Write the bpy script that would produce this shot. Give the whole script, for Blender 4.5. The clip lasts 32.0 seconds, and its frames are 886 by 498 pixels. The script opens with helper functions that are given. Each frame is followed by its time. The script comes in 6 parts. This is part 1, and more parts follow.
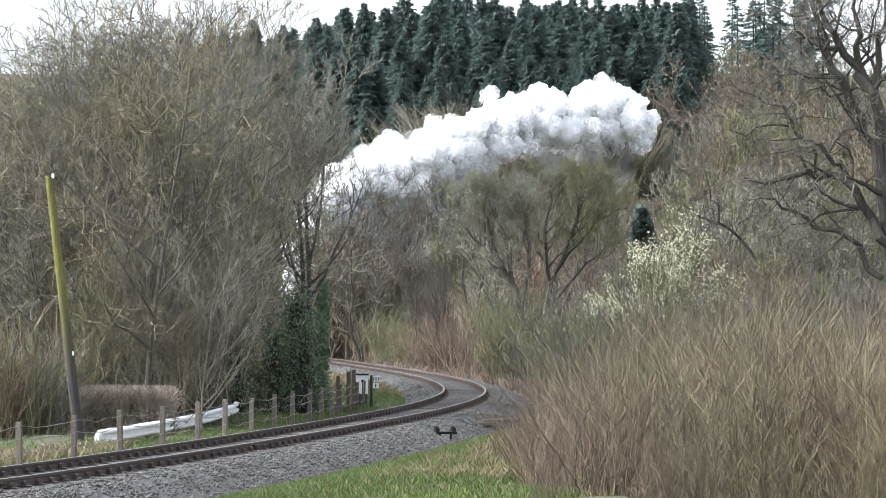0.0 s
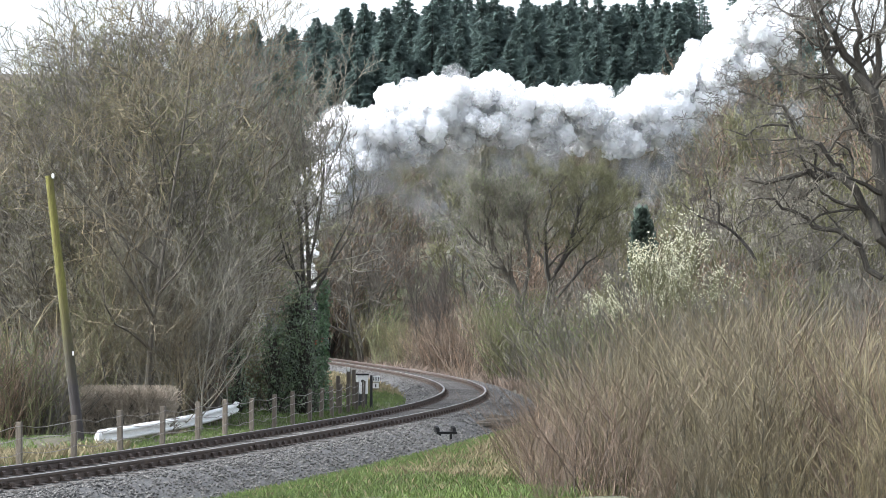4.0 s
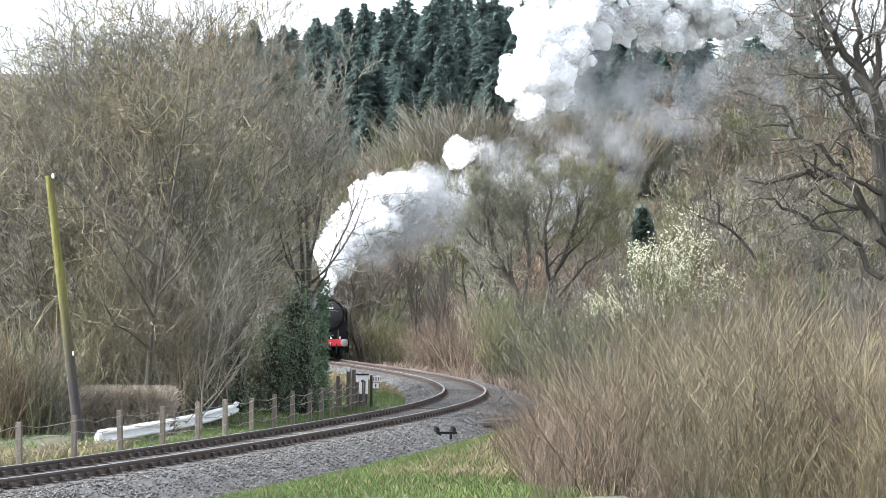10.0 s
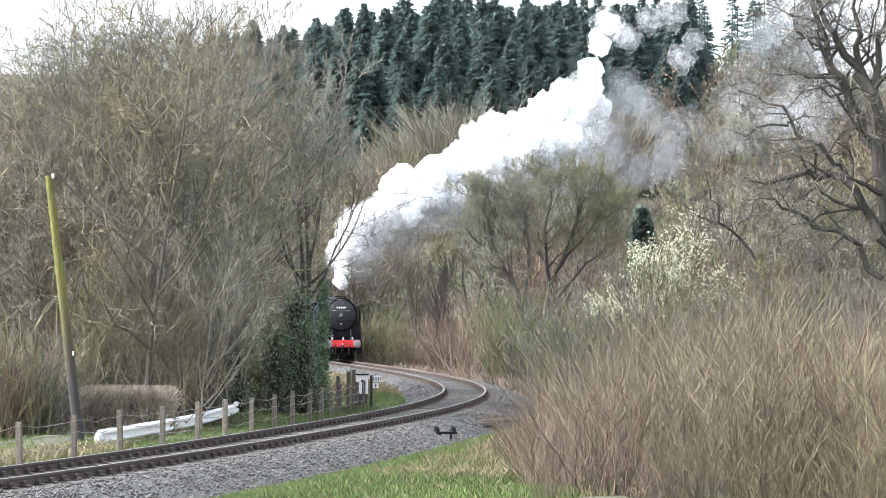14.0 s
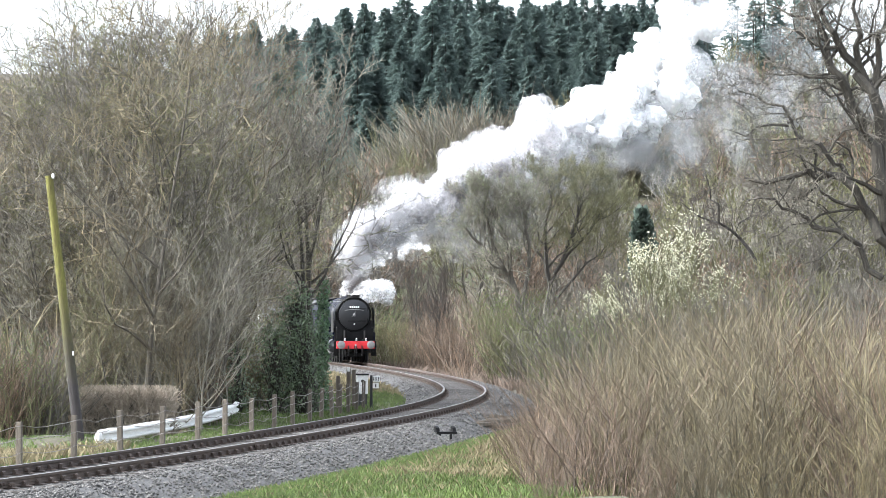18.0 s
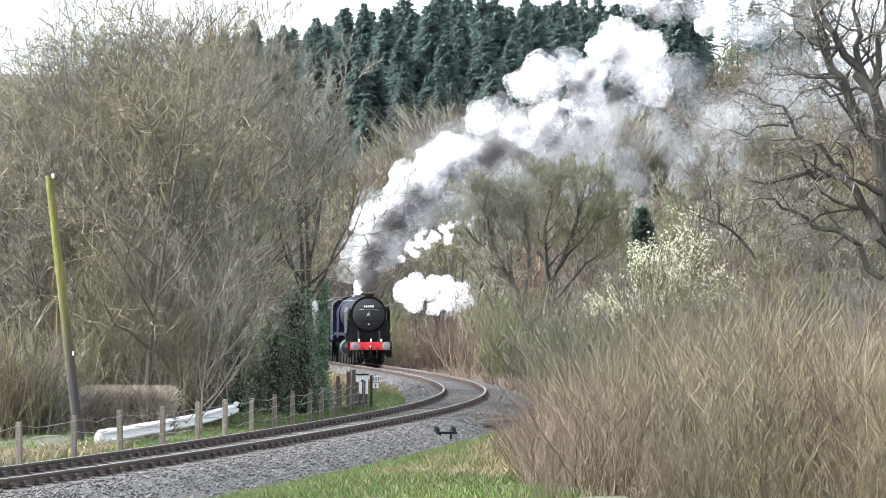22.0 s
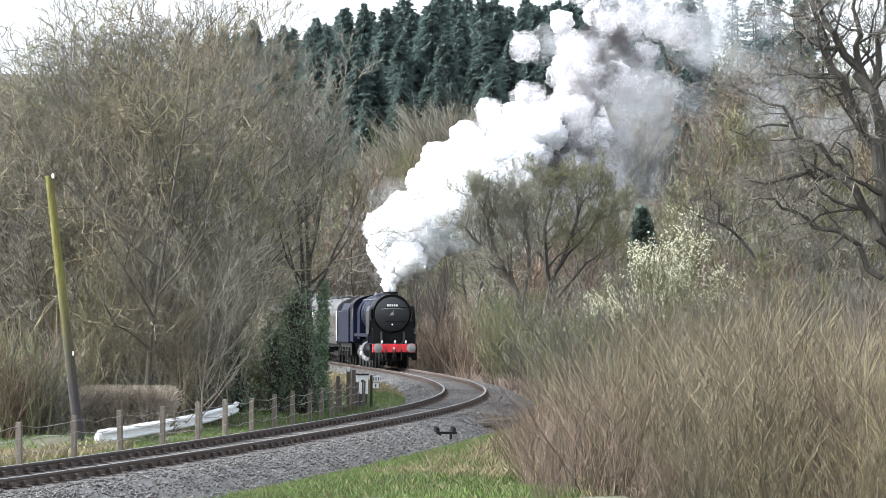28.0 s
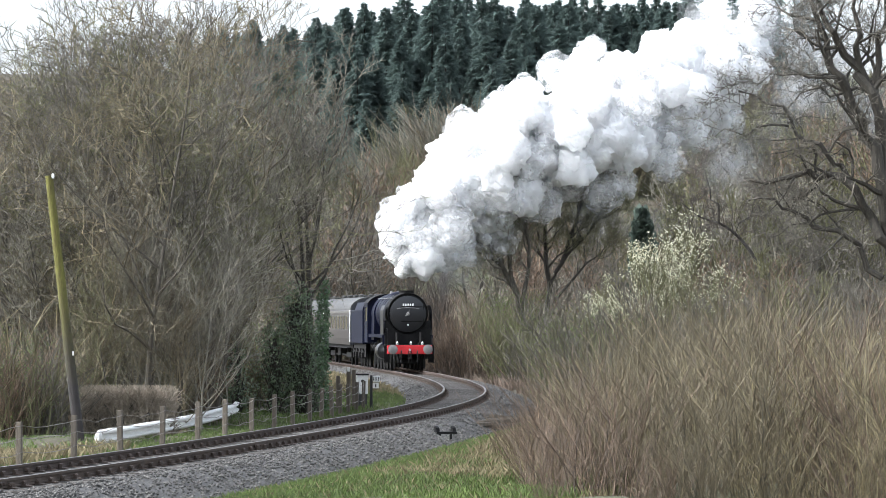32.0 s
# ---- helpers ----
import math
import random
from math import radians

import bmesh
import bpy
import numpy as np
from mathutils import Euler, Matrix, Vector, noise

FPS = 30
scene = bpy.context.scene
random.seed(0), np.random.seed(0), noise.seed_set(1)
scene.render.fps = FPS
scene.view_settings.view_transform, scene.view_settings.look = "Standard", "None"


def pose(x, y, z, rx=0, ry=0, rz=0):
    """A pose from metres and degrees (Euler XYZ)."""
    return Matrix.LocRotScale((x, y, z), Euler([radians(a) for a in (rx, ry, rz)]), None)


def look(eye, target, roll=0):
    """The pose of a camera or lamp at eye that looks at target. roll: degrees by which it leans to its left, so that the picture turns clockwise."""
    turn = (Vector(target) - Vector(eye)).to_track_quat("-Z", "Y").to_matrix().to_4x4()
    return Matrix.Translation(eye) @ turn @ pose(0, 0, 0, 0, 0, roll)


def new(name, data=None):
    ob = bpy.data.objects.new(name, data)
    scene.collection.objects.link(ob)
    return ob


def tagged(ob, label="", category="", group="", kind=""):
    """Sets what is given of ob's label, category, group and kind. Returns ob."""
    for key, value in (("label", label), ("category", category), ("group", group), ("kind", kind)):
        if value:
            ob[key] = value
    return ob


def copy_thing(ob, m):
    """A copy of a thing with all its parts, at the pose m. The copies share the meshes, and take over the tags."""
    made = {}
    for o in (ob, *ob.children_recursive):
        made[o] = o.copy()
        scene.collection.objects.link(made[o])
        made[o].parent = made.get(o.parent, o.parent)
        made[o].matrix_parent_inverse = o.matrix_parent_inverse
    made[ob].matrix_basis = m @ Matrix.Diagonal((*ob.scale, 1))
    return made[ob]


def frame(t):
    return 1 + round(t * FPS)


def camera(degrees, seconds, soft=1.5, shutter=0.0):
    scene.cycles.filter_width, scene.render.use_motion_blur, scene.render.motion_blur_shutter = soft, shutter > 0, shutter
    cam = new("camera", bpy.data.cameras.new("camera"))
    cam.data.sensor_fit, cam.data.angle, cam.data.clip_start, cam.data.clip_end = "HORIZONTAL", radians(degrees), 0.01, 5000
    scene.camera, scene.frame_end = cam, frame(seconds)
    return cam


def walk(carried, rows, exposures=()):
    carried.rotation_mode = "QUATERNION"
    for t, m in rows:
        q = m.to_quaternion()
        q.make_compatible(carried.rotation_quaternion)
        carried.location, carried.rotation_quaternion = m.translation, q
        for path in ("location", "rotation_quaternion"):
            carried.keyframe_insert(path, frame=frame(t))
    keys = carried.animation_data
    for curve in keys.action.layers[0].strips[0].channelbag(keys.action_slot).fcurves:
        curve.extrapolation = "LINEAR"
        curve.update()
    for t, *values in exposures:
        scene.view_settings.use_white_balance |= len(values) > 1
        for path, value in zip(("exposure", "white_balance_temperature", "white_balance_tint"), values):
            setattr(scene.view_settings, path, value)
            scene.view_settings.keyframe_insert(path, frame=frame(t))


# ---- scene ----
# The camera stands on a bank beside a curved single-track line; rail tops lie at z = 0.
cam = camera(13.86, 32.0, soft=0.9)
EYE_Z = 2.54
walk(cam, [(0.0, look((0, 0, EYE_Z), (0, 100, EYE_Z + 1.938))),
           (32.0, look((0, 0, EYE_Z), (0, 100, EYE_Z + 1.938)))],
     exposures=[(0.0, 1.88, 6050, 9.0), (3.5, 1.90, 6050, 9.0), (6.0, 1.98, 6050, 9.0), (9.0, 2.18, 6050, 9.0), (13.0, 2.30, 6050, 9.0), (19.0, 2.33, 6050, 9.0), (25.0, 2.38, 6050, 9.0), (28.0, 2.06, 6050, 9.0), (30.0, 1.83, 6050, 9.0), (32.0, 1.73, 6050, 9.0)])

# ---- sky and sun: bright overcast ----
SUN_EL, SUN_AZ = 44.0, 262.0
world = bpy.data.worlds.new("overcast_sky")
scene.world = world
world.use_nodes = True
wn, wl = world.node_tree.nodes, world.node_tree.links
wn.clear()
sky = wn.new("ShaderNodeTexSky")
sky.sky_type = "NISHITA"
sky.sun_disc = False
sky.sun_elevation, sky.sun_rotation = radians(SUN_EL), radians(SUN_AZ)
sky.dust_density = 4.0
grey = wn.new("ShaderNodeHueSaturation")
grey.inputs["Saturation"].default_value = 0.3
bgn = wn.new("ShaderNodeBackground")
bgn.inputs["Strength"].default_value = 0.15
wout = wn.new("ShaderNodeOutputWorld")
wl.new(sky.outputs[0], grey.inputs["Color"])
wl.new(grey.outputs[0], bgn.inputs[0])
wl.new(bgn.outputs[0], wout.inputs[0])
sun = new("sun", bpy.data.lights.new("sun", "SUN"))
sun.data.energy, sun.data.angle, sun.data.color = 1.15, radians(18), (1.0, 0.975, 0.94)
a_el, a_az = radians(SUN_EL), radians(SUN_AZ)
to_sun = Vector((math.sin(a_az) * math.cos(a_el), math.cos(a_az) * math.cos(a_el), math.sin(a_el)))
sun.matrix_world = look(to_sun * 300, (0, 0, 0))


# ---- materials ----
DIM = 0.60  # scales all but the pale base colours down, offset by a higher exposure


def surface(name, base, second=None, scale=3.0, rough=0.8, metal=0.0, bump=0.3, fine=None, vary=0.0, transl=0.0, stretch=None, island=False, gloss=0.5):
    """Two-scale noise between base and second, with grain, relief and a spread from piece to piece."""
    m = bpy.data.materials.new(name)
    m.use_nodes = True
    n, l = m.node_tree.nodes, m.node_tree.links
    b = n["Principled BSDF"]
    b.inputs["Roughness"].default_value, b.inputs["Metallic"].default_value = rough, metal
    b.inputs["Specular IOR Level"].default_value = gloss
    base = tuple(c * DIM for c in base) if max(base) < 0.45 else base
    second = tuple(c * DIM for c in second) if second and max(base) < 0.45 else second
    second = second or tuple(c * 0.6 for c in base)
    fine = fine or scale * 9
    tc = n.new("ShaderNodeTexCoord")
    src = tc.outputs["Object"]
    if stretch:
        mp = n.new("ShaderNodeMapping")
        mp.inputs["Scale"].default_value = stretch
        l.new(src, mp.inputs[0])
        src = mp.outputs[0]
    t1, t2 = n.new("ShaderNodeTexNoise"), n.new("ShaderNodeTexNoise")
    t1.inputs["Scale"].default_value, t2.inputs["Scale"].default_value = scale, fine
    t1.inputs["Detail"].default_value, t2.inputs["Detail"].default_value = 4, 3
    l.new(src, t1.inputs["Vector"]), l.new(src, t2.inputs["Vector"])
    add = n.new("ShaderNodeMath")
    add.operation = "MULTIPLY_ADD"
    add.inputs[1].default_value = 0.45
    half = n.new("ShaderNodeMath")
    half.operation = "MULTIPLY"
    half.inputs[1].default_value = 0.55
    l.new(t1.outputs[0], half.inputs[0])
    l.new(t2.outputs[0], add.inputs[0]), l.new(half.outputs[0], add.inputs[2])
    ramp = n.new("ShaderNodeValToRGB")
    ramp.color_ramp.elements[0].position, ramp.color_ramp.elements[1].position = 0.36, 0.64
    ramp.color_ramp.elements[0].color, ramp.color_ramp.elements[1].color = (*second, 1), (*base, 1)
    l.new(add.outputs[0], ramp.inputs[0])
    col = ramp.outputs[0]
    if vary:
        hs = n.new("ShaderNodeHueSaturation")
        mr = n.new("ShaderNodeMapRange")
        mr.inputs["To Min"].default_value, mr.inputs["To Max"].default_value = 1 - vary, 1 + vary
        if island:
            l.new(n.new("ShaderNodeNewGeometry").outputs["Random Per Island"], mr.inputs[0])
        else:
            l.new(n.new("ShaderNodeObjectInfo").outputs["Random"], mr.inputs[0])
        l.new(mr.outputs[0], hs.inputs["Value"]), l.new(col, hs.inputs["Color"])
        col = hs.outputs[0]
    l.new(col, b.inputs["Base Color"])
    if bump:
        bp = n.new("ShaderNodeBump")
        bp.inputs["Strength"].default_value, bp.inputs["Distance"].default_value = bump, 0.3 / fine
        l.new(t2.outputs[0], bp.inputs["Height"]), l.new(bp.outputs[0], b.inputs["Normal"])
    if transl:
        tr, mx = n.new("ShaderNodeBsdfTranslucent"), n.new("ShaderNodeMixShader")
        mx.inputs[0].default_value = transl
        l.new(col, tr.inputs[0]), l.new(b.outputs[0], mx.inputs[1]), l.new(tr.outputs[0], mx.inputs[2])
        l.new(mx.outputs[0], n["Material Output"].inputs[0])
    return m


BARK = surface("grey_bark", (0.155, 0.135, 0.105), (0.06, 0.054, 0.042), 4, 0.9, vary=0.25, stretch=(3, 3, 0.6))
TWIG = surface("bare_twigs", (0.23, 0.205, 0.162), (0.105, 0.095, 0.075), 0.5, 0.8, bump=0, fine=3, vary=0.3, island=True)
TWIG_PALE = surface("pale_twigs", (0.37, 0.34, 0.26), (0.14, 0.128, 0.10), 0.5, 0.7, bump=0, fine=3, vary=0.35, island=True)
TWIG_OLIVE = surface("olive_twigs", (0.22, 0.215, 0.10), (0.12, 0.115, 0.055), 0.5, 0.8, bump=0, fine=3, vary=0.3, island=True)
TWIG_RED = surface("russet_stems", (0.265, 0.18, 0.115), (0.12, 0.085, 0.058), 0.35, 0.7, bump=0, fine=3, vary=0.65, island=True)
TWIG_TAN = surface("straw_stems", (0.32, 0.262, 0.13), (0.15, 0.122, 0.065), 0.35, 0.7, bump=0, fine=3, vary=0.65, island=True)
HEDGE_TWIG = surface("clipped_hedge_twigs", (0.44, 0.38, 0.29), (0.30, 0.25, 0.19), 0.8, 0.8, bump=0, fine=4, vary=0.4, island=True)
TWIG_BROWN = surface("brown_stems", (0.26, 0.212, 0.12), (0.12, 0.10, 0.06), 0.35, 0.75, bump=0, fine=3, vary=0.6, island=True)
DARK_BARK = surface("dark_bark", (0.085, 0.075, 0.062), (0.05, 0.043, 0.035), 4, 0.9, vary=0.2, stretch=(3, 3, 0.6))
DARK_TWIG = surface("dark_twigs", (0.13, 0.105, 0.085), (0.07, 0.06, 0.05), 0.6, 0.85, bump=0, fine=3, vary=0.3, island=True)
NEEDLES = surface("conifer_needles", (0.225, 0.30, 0.275), (0.18, 0.245, 0.225), 0.35, 0.9, bump=0, fine=2.5, vary=0.18, island=True, transl=0.68, gloss=0.05)
IVY = surface("ivy_leaves", (0.12, 0.235, 0.085), (0.06, 0.12, 0.048), 1.2, 0.4, bump=0, fine=6, vary=0.4, island=True, transl=0.1)
YOUNG_NEEDLES = surface("young_spruce_needles", (0.17, 0.215, 0.175), (0.10, 0.135, 0.11), 0.6, 0.8, bump=0, fine=4, vary=0.3, island=True, transl=0.2, gloss=0.1)
HOLLY = surface("laurel_leaves", (0.125, 0.18, 0.075), (0.065, 0.10, 0.045), 0.9, 0.45, bump=0, fine=5, vary=0.4, island=True, transl=0.1)
BUDS = surface("spring_buds", (0.20, 0.26, 0.07), (0.12, 0.17, 0.05), 0.6, 0.7, bump=0, fine=5, vary=0.35, island=True, transl=0.3)
BLOSSOM = surface("cream_blossom", (0.68, 0.66, 0.50), (0.46, 0.47, 0.32), 1.2, 0.7, bump=0, fine=6, vary=0.2, island=True, transl=0.3)
GRASS = surface("green_grass", (0.17, 0.245, 0.058), (0.10, 0.145, 0.038), 0.4, 0.6, bump=0, fine=5, vary=0.35, island=True, transl=0.25)
DRY = surface("dry_grass", (0.34, 0.29, 0.155), (0.20, 0.16, 0.085), 0.6, 0.7, bump=0, fine=5, vary=0.35, island=True, transl=0.2)
BRACKEN = surface("dead_bracken", (0.30, 0.225, 0.175), (0.16, 0.12, 0.09), 0.8, 0.9, bump=0, fine=6, vary=0.35, island=True, transl=0.15)
STONE = surface("grey_ballast", (0.11, 0.106, 0.10), (0.05, 0.048, 0.046), 1.2, 0.9, bump=0.8, fine=22)
STONES = surface("ballast_stones", (0.225, 0.215, 0.20), (0.095, 0.091, 0.086), 3, 0.9, bump=0, fine=20, vary=0.45, island=True)
RAIL_TOP = surface("polished_rail_head", (0.29, 0.275, 0.26), (0.16, 0.15, 0.14), 1.5, 0.6, 0.5, 0.05)
RUST = surface("brown_rail_rust", (0.135, 0.095, 0.07), (0.075, 0.053, 0.042), 4, 0.85, 0.1, 0.4, vary=0.2)
TIMBER = surface("weathered_timber", (0.26, 0.22, 0.17), (0.13, 0.11, 0.085), 2, 0.9, bump=0.6, vary=0.2, stretch=(6, 6, 0.5))
SLEEPER = surface("oily_sleeper_timber", (0.135, 0.122, 0.11), (0.07, 0.064, 0.057), 3, 0.9, bump=0.5, vary=0.25, stretch=(0.5, 4, 4))
POLE_WOOD = surface("algae_green_pole", (0.24, 0.235, 0.045), (0.12, 0.10, 0.03), 1.5, 0.9, bump=0.4, stretch=(5, 5, 0.5))


def tarred_foot(m):
    """Dark tar that wears off upwards into algae."""
    n, l = m.node_tree.nodes, m.node_tree.links
    b = n["Principled BSDF"]
    old = b.inputs["Base Color"].links[0].from_socket
    sep, t, ad, r, mix = n.new("ShaderNodeSeparateXYZ"), n.new("ShaderNodeTexNoise"), n.new("ShaderNodeMath"), n.new("ShaderNodeMapRange"), n.new("ShaderNodeMix")
    tc = n.new("ShaderNodeTexCoord")
    l.new(tc.outputs["Object"], sep.inputs[0]), l.new(tc.outputs["Object"], t.inputs["Vector"])
    t.inputs["Scale"].default_value = 2.5
    l.new(sep.outputs["Z"], ad.inputs[0]), l.new(t.outputs[0], ad.inputs[1])
    r.inputs["From Min"].default_value, r.inputs["From Max"].default_value = 1.5, 4.2
    l.new(ad.outputs[0], r.inputs[0])
    mix.data_type = "RGBA"
    mix.inputs["A"].default_value = (0.028, 0.024, 0.023, 1)
    l.new(r.outputs[0], mix.inputs["Factor"]), l.new(old, mix.inputs["B"]), l.new(mix.outputs["Result"], b.inputs["Base Color"])


tarred_foot(POLE_WOOD)
WHITE = surface("flaking_white_paint", (0.82, 0.82, 0.80), (0.60, 0.59, 0.55), 1.3, 0.55, 0, 0.15, stretch=(1, 1, 4))
WIRE = surface("rusty_wire", (0.30, 0.28, 0.25), (0.17, 0.14, 0.12), 4, 0.6, 0.5, 0)
BLACK = surface("black_loco_paint", (0.018, 0.019, 0.022), (0.010, 0.010, 0.012), 2.5, 0.38, 0, 0.05)
SOOT = surface("sooty_metal", (0.020, 0.019, 0.019), (0.009, 0.009, 0.009), 3, 0.65, 0.0, 0.15, gloss=0.15)
BLUE = surface("dark_blue_loco_paint", (0.007, 0.010, 0.034), (0.004, 0.006, 0.020), 1.5, 0.5, 0, 0.03, gloss=0.12)
RED = surface("red_beam_paint", (0.62, 0.020, 0.028), (0.45, 0.015, 0.02), 2, 0.45, 0, 0.05)
STEEL = surface("bright_steel", (0.42, 0.41, 0.40), (0.27, 0.26, 0.255), 4, 0.5, 0.4, 0.1)
LAMP_WHITE = surface("white_lamp_enamel", (0.80, 0.80, 0.78), (0.65, 0.64, 0.6), 5, 0.4)
COACH = surface("brown_coach_paint", (0.066, 0.056, 0.058), (0.042, 0.037, 0.04), 1.2, 0.35, 0, 0.05, stretch=(0.3, 1, 1))
COACH_END = surface("slate_coach_end", (0.055, 0.058, 0.07), (0.03, 0.032, 0.04), 1.5, 0.5, 0, 0.08)
CREAM = surface("cream_lining_paint", (0.20, 0.195, 0.18), (0.13, 0.125, 0.115), 2, 0.5)
ROOF = surface("grey_coach_roof", (0.125, 0.125, 0.122), (0.075, 0.075, 0.075), 0.8, 0.75, 0, 0.15)
GLASS = surface("dark_window_glass", (0.02, 0.022, 0.025), (0.015, 0.016, 0.018), 1, 0.06, 0, 0)
COAL = surface("coal", (0.02, 0.02, 0.02), (0.01, 0.01, 0.01), 6, 0.5, 0, 0.8)


def ground_material():
    """Grass, dead bracken and leaf litter in patches."""
    m = surface("hillside_ground", (0.13, 0.10, 0.065), (0.07, 0.056, 0.036), 0.25, 0.95, 0, 0.5, fine=4)
    n, l = m.node_tree.nodes, m.node_tree.links
    b = n["Principled BSDF"]
    old = b.inputs["Base Color"].links[0].from_socket
    tc, t = n.new("ShaderNodeTexCoord"), n.new("ShaderNodeTexNoise")
    t.inputs["Scale"].default_value, t.inputs["Detail"].default_value = 0.12, 6
    l.new(tc.outputs["Object"], t.inputs["Vector"])
    r = n.new("ShaderNodeValToRGB")
    r.color_ramp.elements[0].position, r.color_ramp.elements[1].position = 0.45, 0.58
    l.new(t.outputs[0], r.inputs[0])
    mix = n.new("ShaderNodeMix")
    mix.data_type = "RGBA"
    l.new(r.outputs[0], mix.inputs["Factor"])
    l.new(old, mix.inputs["A"])
    mix.inputs["B"].default_value = (0.05, 0.055, 0.024, 1)
    l.new(mix.outputs["Result"], b.inputs["Base Color"])
    return m


GROUND = ground_material()


def vapour(name, colour, transl, thick):
    """Thin vapour: patchy, see-through, thick says how much of it hides what is behind."""
    m = bpy.data.materials.new(name)
    m.use_nodes = True
    n, l = m.node_tree.nodes, m.node_tree.links
    n.remove(n["Principled BSDF"])
    d, tr, mx = n.new("ShaderNodeBsdfDiffuse"), n.new("ShaderNodeBsdfTranslucent"), n.new("ShaderNodeMixShader")
    d.inputs[0].default_value = tr.inputs[0].default_value = (*colour, 1)
    mx.inputs[0].default_value = transl
    l.new(d.outputs[0], mx.inputs[1]), l.new(tr.outputs[0], mx.inputs[2])
    t, r = n.new("ShaderNodeTexNoise"), n.new("ShaderNodeMapRange")
    t.inputs["Scale"].default_value, t.inputs["Detail"].default_value, t.inputs["Roughness"].default_value = 2.0, 5, 0.6
    r.interpolation_type = "SMOOTHSTEP"
    r.inputs["From Min"].default_value, r.inputs["From Max"].default_value = 0.30, 0.70
    r.inputs["To Max"].default_value = thick
    l.new(n.new("ShaderNodeTexCoord").outputs["Object"], t.inputs["Vector"])
    l.new(t.outputs[0], r.inputs[0])
    clear, see = n.new("ShaderNodeBsdfTransparent"), n.new("ShaderNodeMixShader")
    l.new(r.outputs[0], see.inputs[0])
    l.new(clear.outputs[0], see.inputs[1]), l.new(mx.outputs[0], see.inputs[2])
    l.new(see.outputs[0], n["Material Output"].inputs[0])
    return m


scene.cycles.transparent_max_bounces = 160
STEAM = vapour("white_steam", (0.76, 0.765, 0.775), 0.45, 0.13)
FLUFF = vapour("fluffy_white_steam", (0.93, 0.93, 0.93), 0.5, 0.42)
GREY_FLUFF = vapour("fluffy_greyish_steam", (0.70, 0.69, 0.70), 0.45, 0.36)


def thick_vapour(name, colour):
    """Dense steam: light spreads far inside it."""
    m = bpy.data.materials.new(name)
    m.use_nodes = True
    n, l = m.node_tree.nodes, m.node_tree.links
    b = n["Principled BSDF"]
    b.inputs["Roughness"].default_value, b.inputs["Specular IOR Level"].default_value = 1.0, 0.0
    b.inputs["Subsurface Weight"].default_value, b.inputs["Subsurface Scale"].default_value = 1.0, 1.3
    b.inputs["Subsurface Radius"].default_value = (1.0, 1.0, 1.0)
    t, r = n.new("ShaderNodeTexNoise"), n.new("ShaderNodeValToRGB")
    t.inputs["Scale"].default_value = 1.3
    r.color_ramp.elements[0].color, r.color_ramp.elements[1].color = (*[c * 0.97 for c in colour], 1), (*colour, 1)
    l.new(n.new("ShaderNodeTexCoord").outputs["Object"], t.inputs["Vector"])
    l.new(t.outputs[0], r.inputs[0]), l.new(r.outputs[0], b.inputs["Base Color"])
    tr, mx = n.new("ShaderNodeBsdfTranslucent"), n.new("ShaderNodeMixShader")
    mx.inputs[0].default_value = 0.4
    l.new(r.outputs[0], tr.inputs[0]), l.new(b.outputs[0], mx.inputs[1]), l.new(tr.outputs[0], mx.inputs[2])
    l.new(mx.outputs[0], n["Material Output"].inputs[0])
    return m


THICK_STEAM = thick_vapour("thick_white_steam", (0.985, 0.985, 0.985))
GREY_STEAM = thick_vapour("greyish_steam", (0.74, 0.73, 0.74))
SMOKE = vapour("grey_smoke", (0.46, 0.47, 0.48), 0.45, 0.10)
DARK_SMOKE = vapour("dark_smoke", (0.13, 0.118, 0.12), 0.4, 0.32)


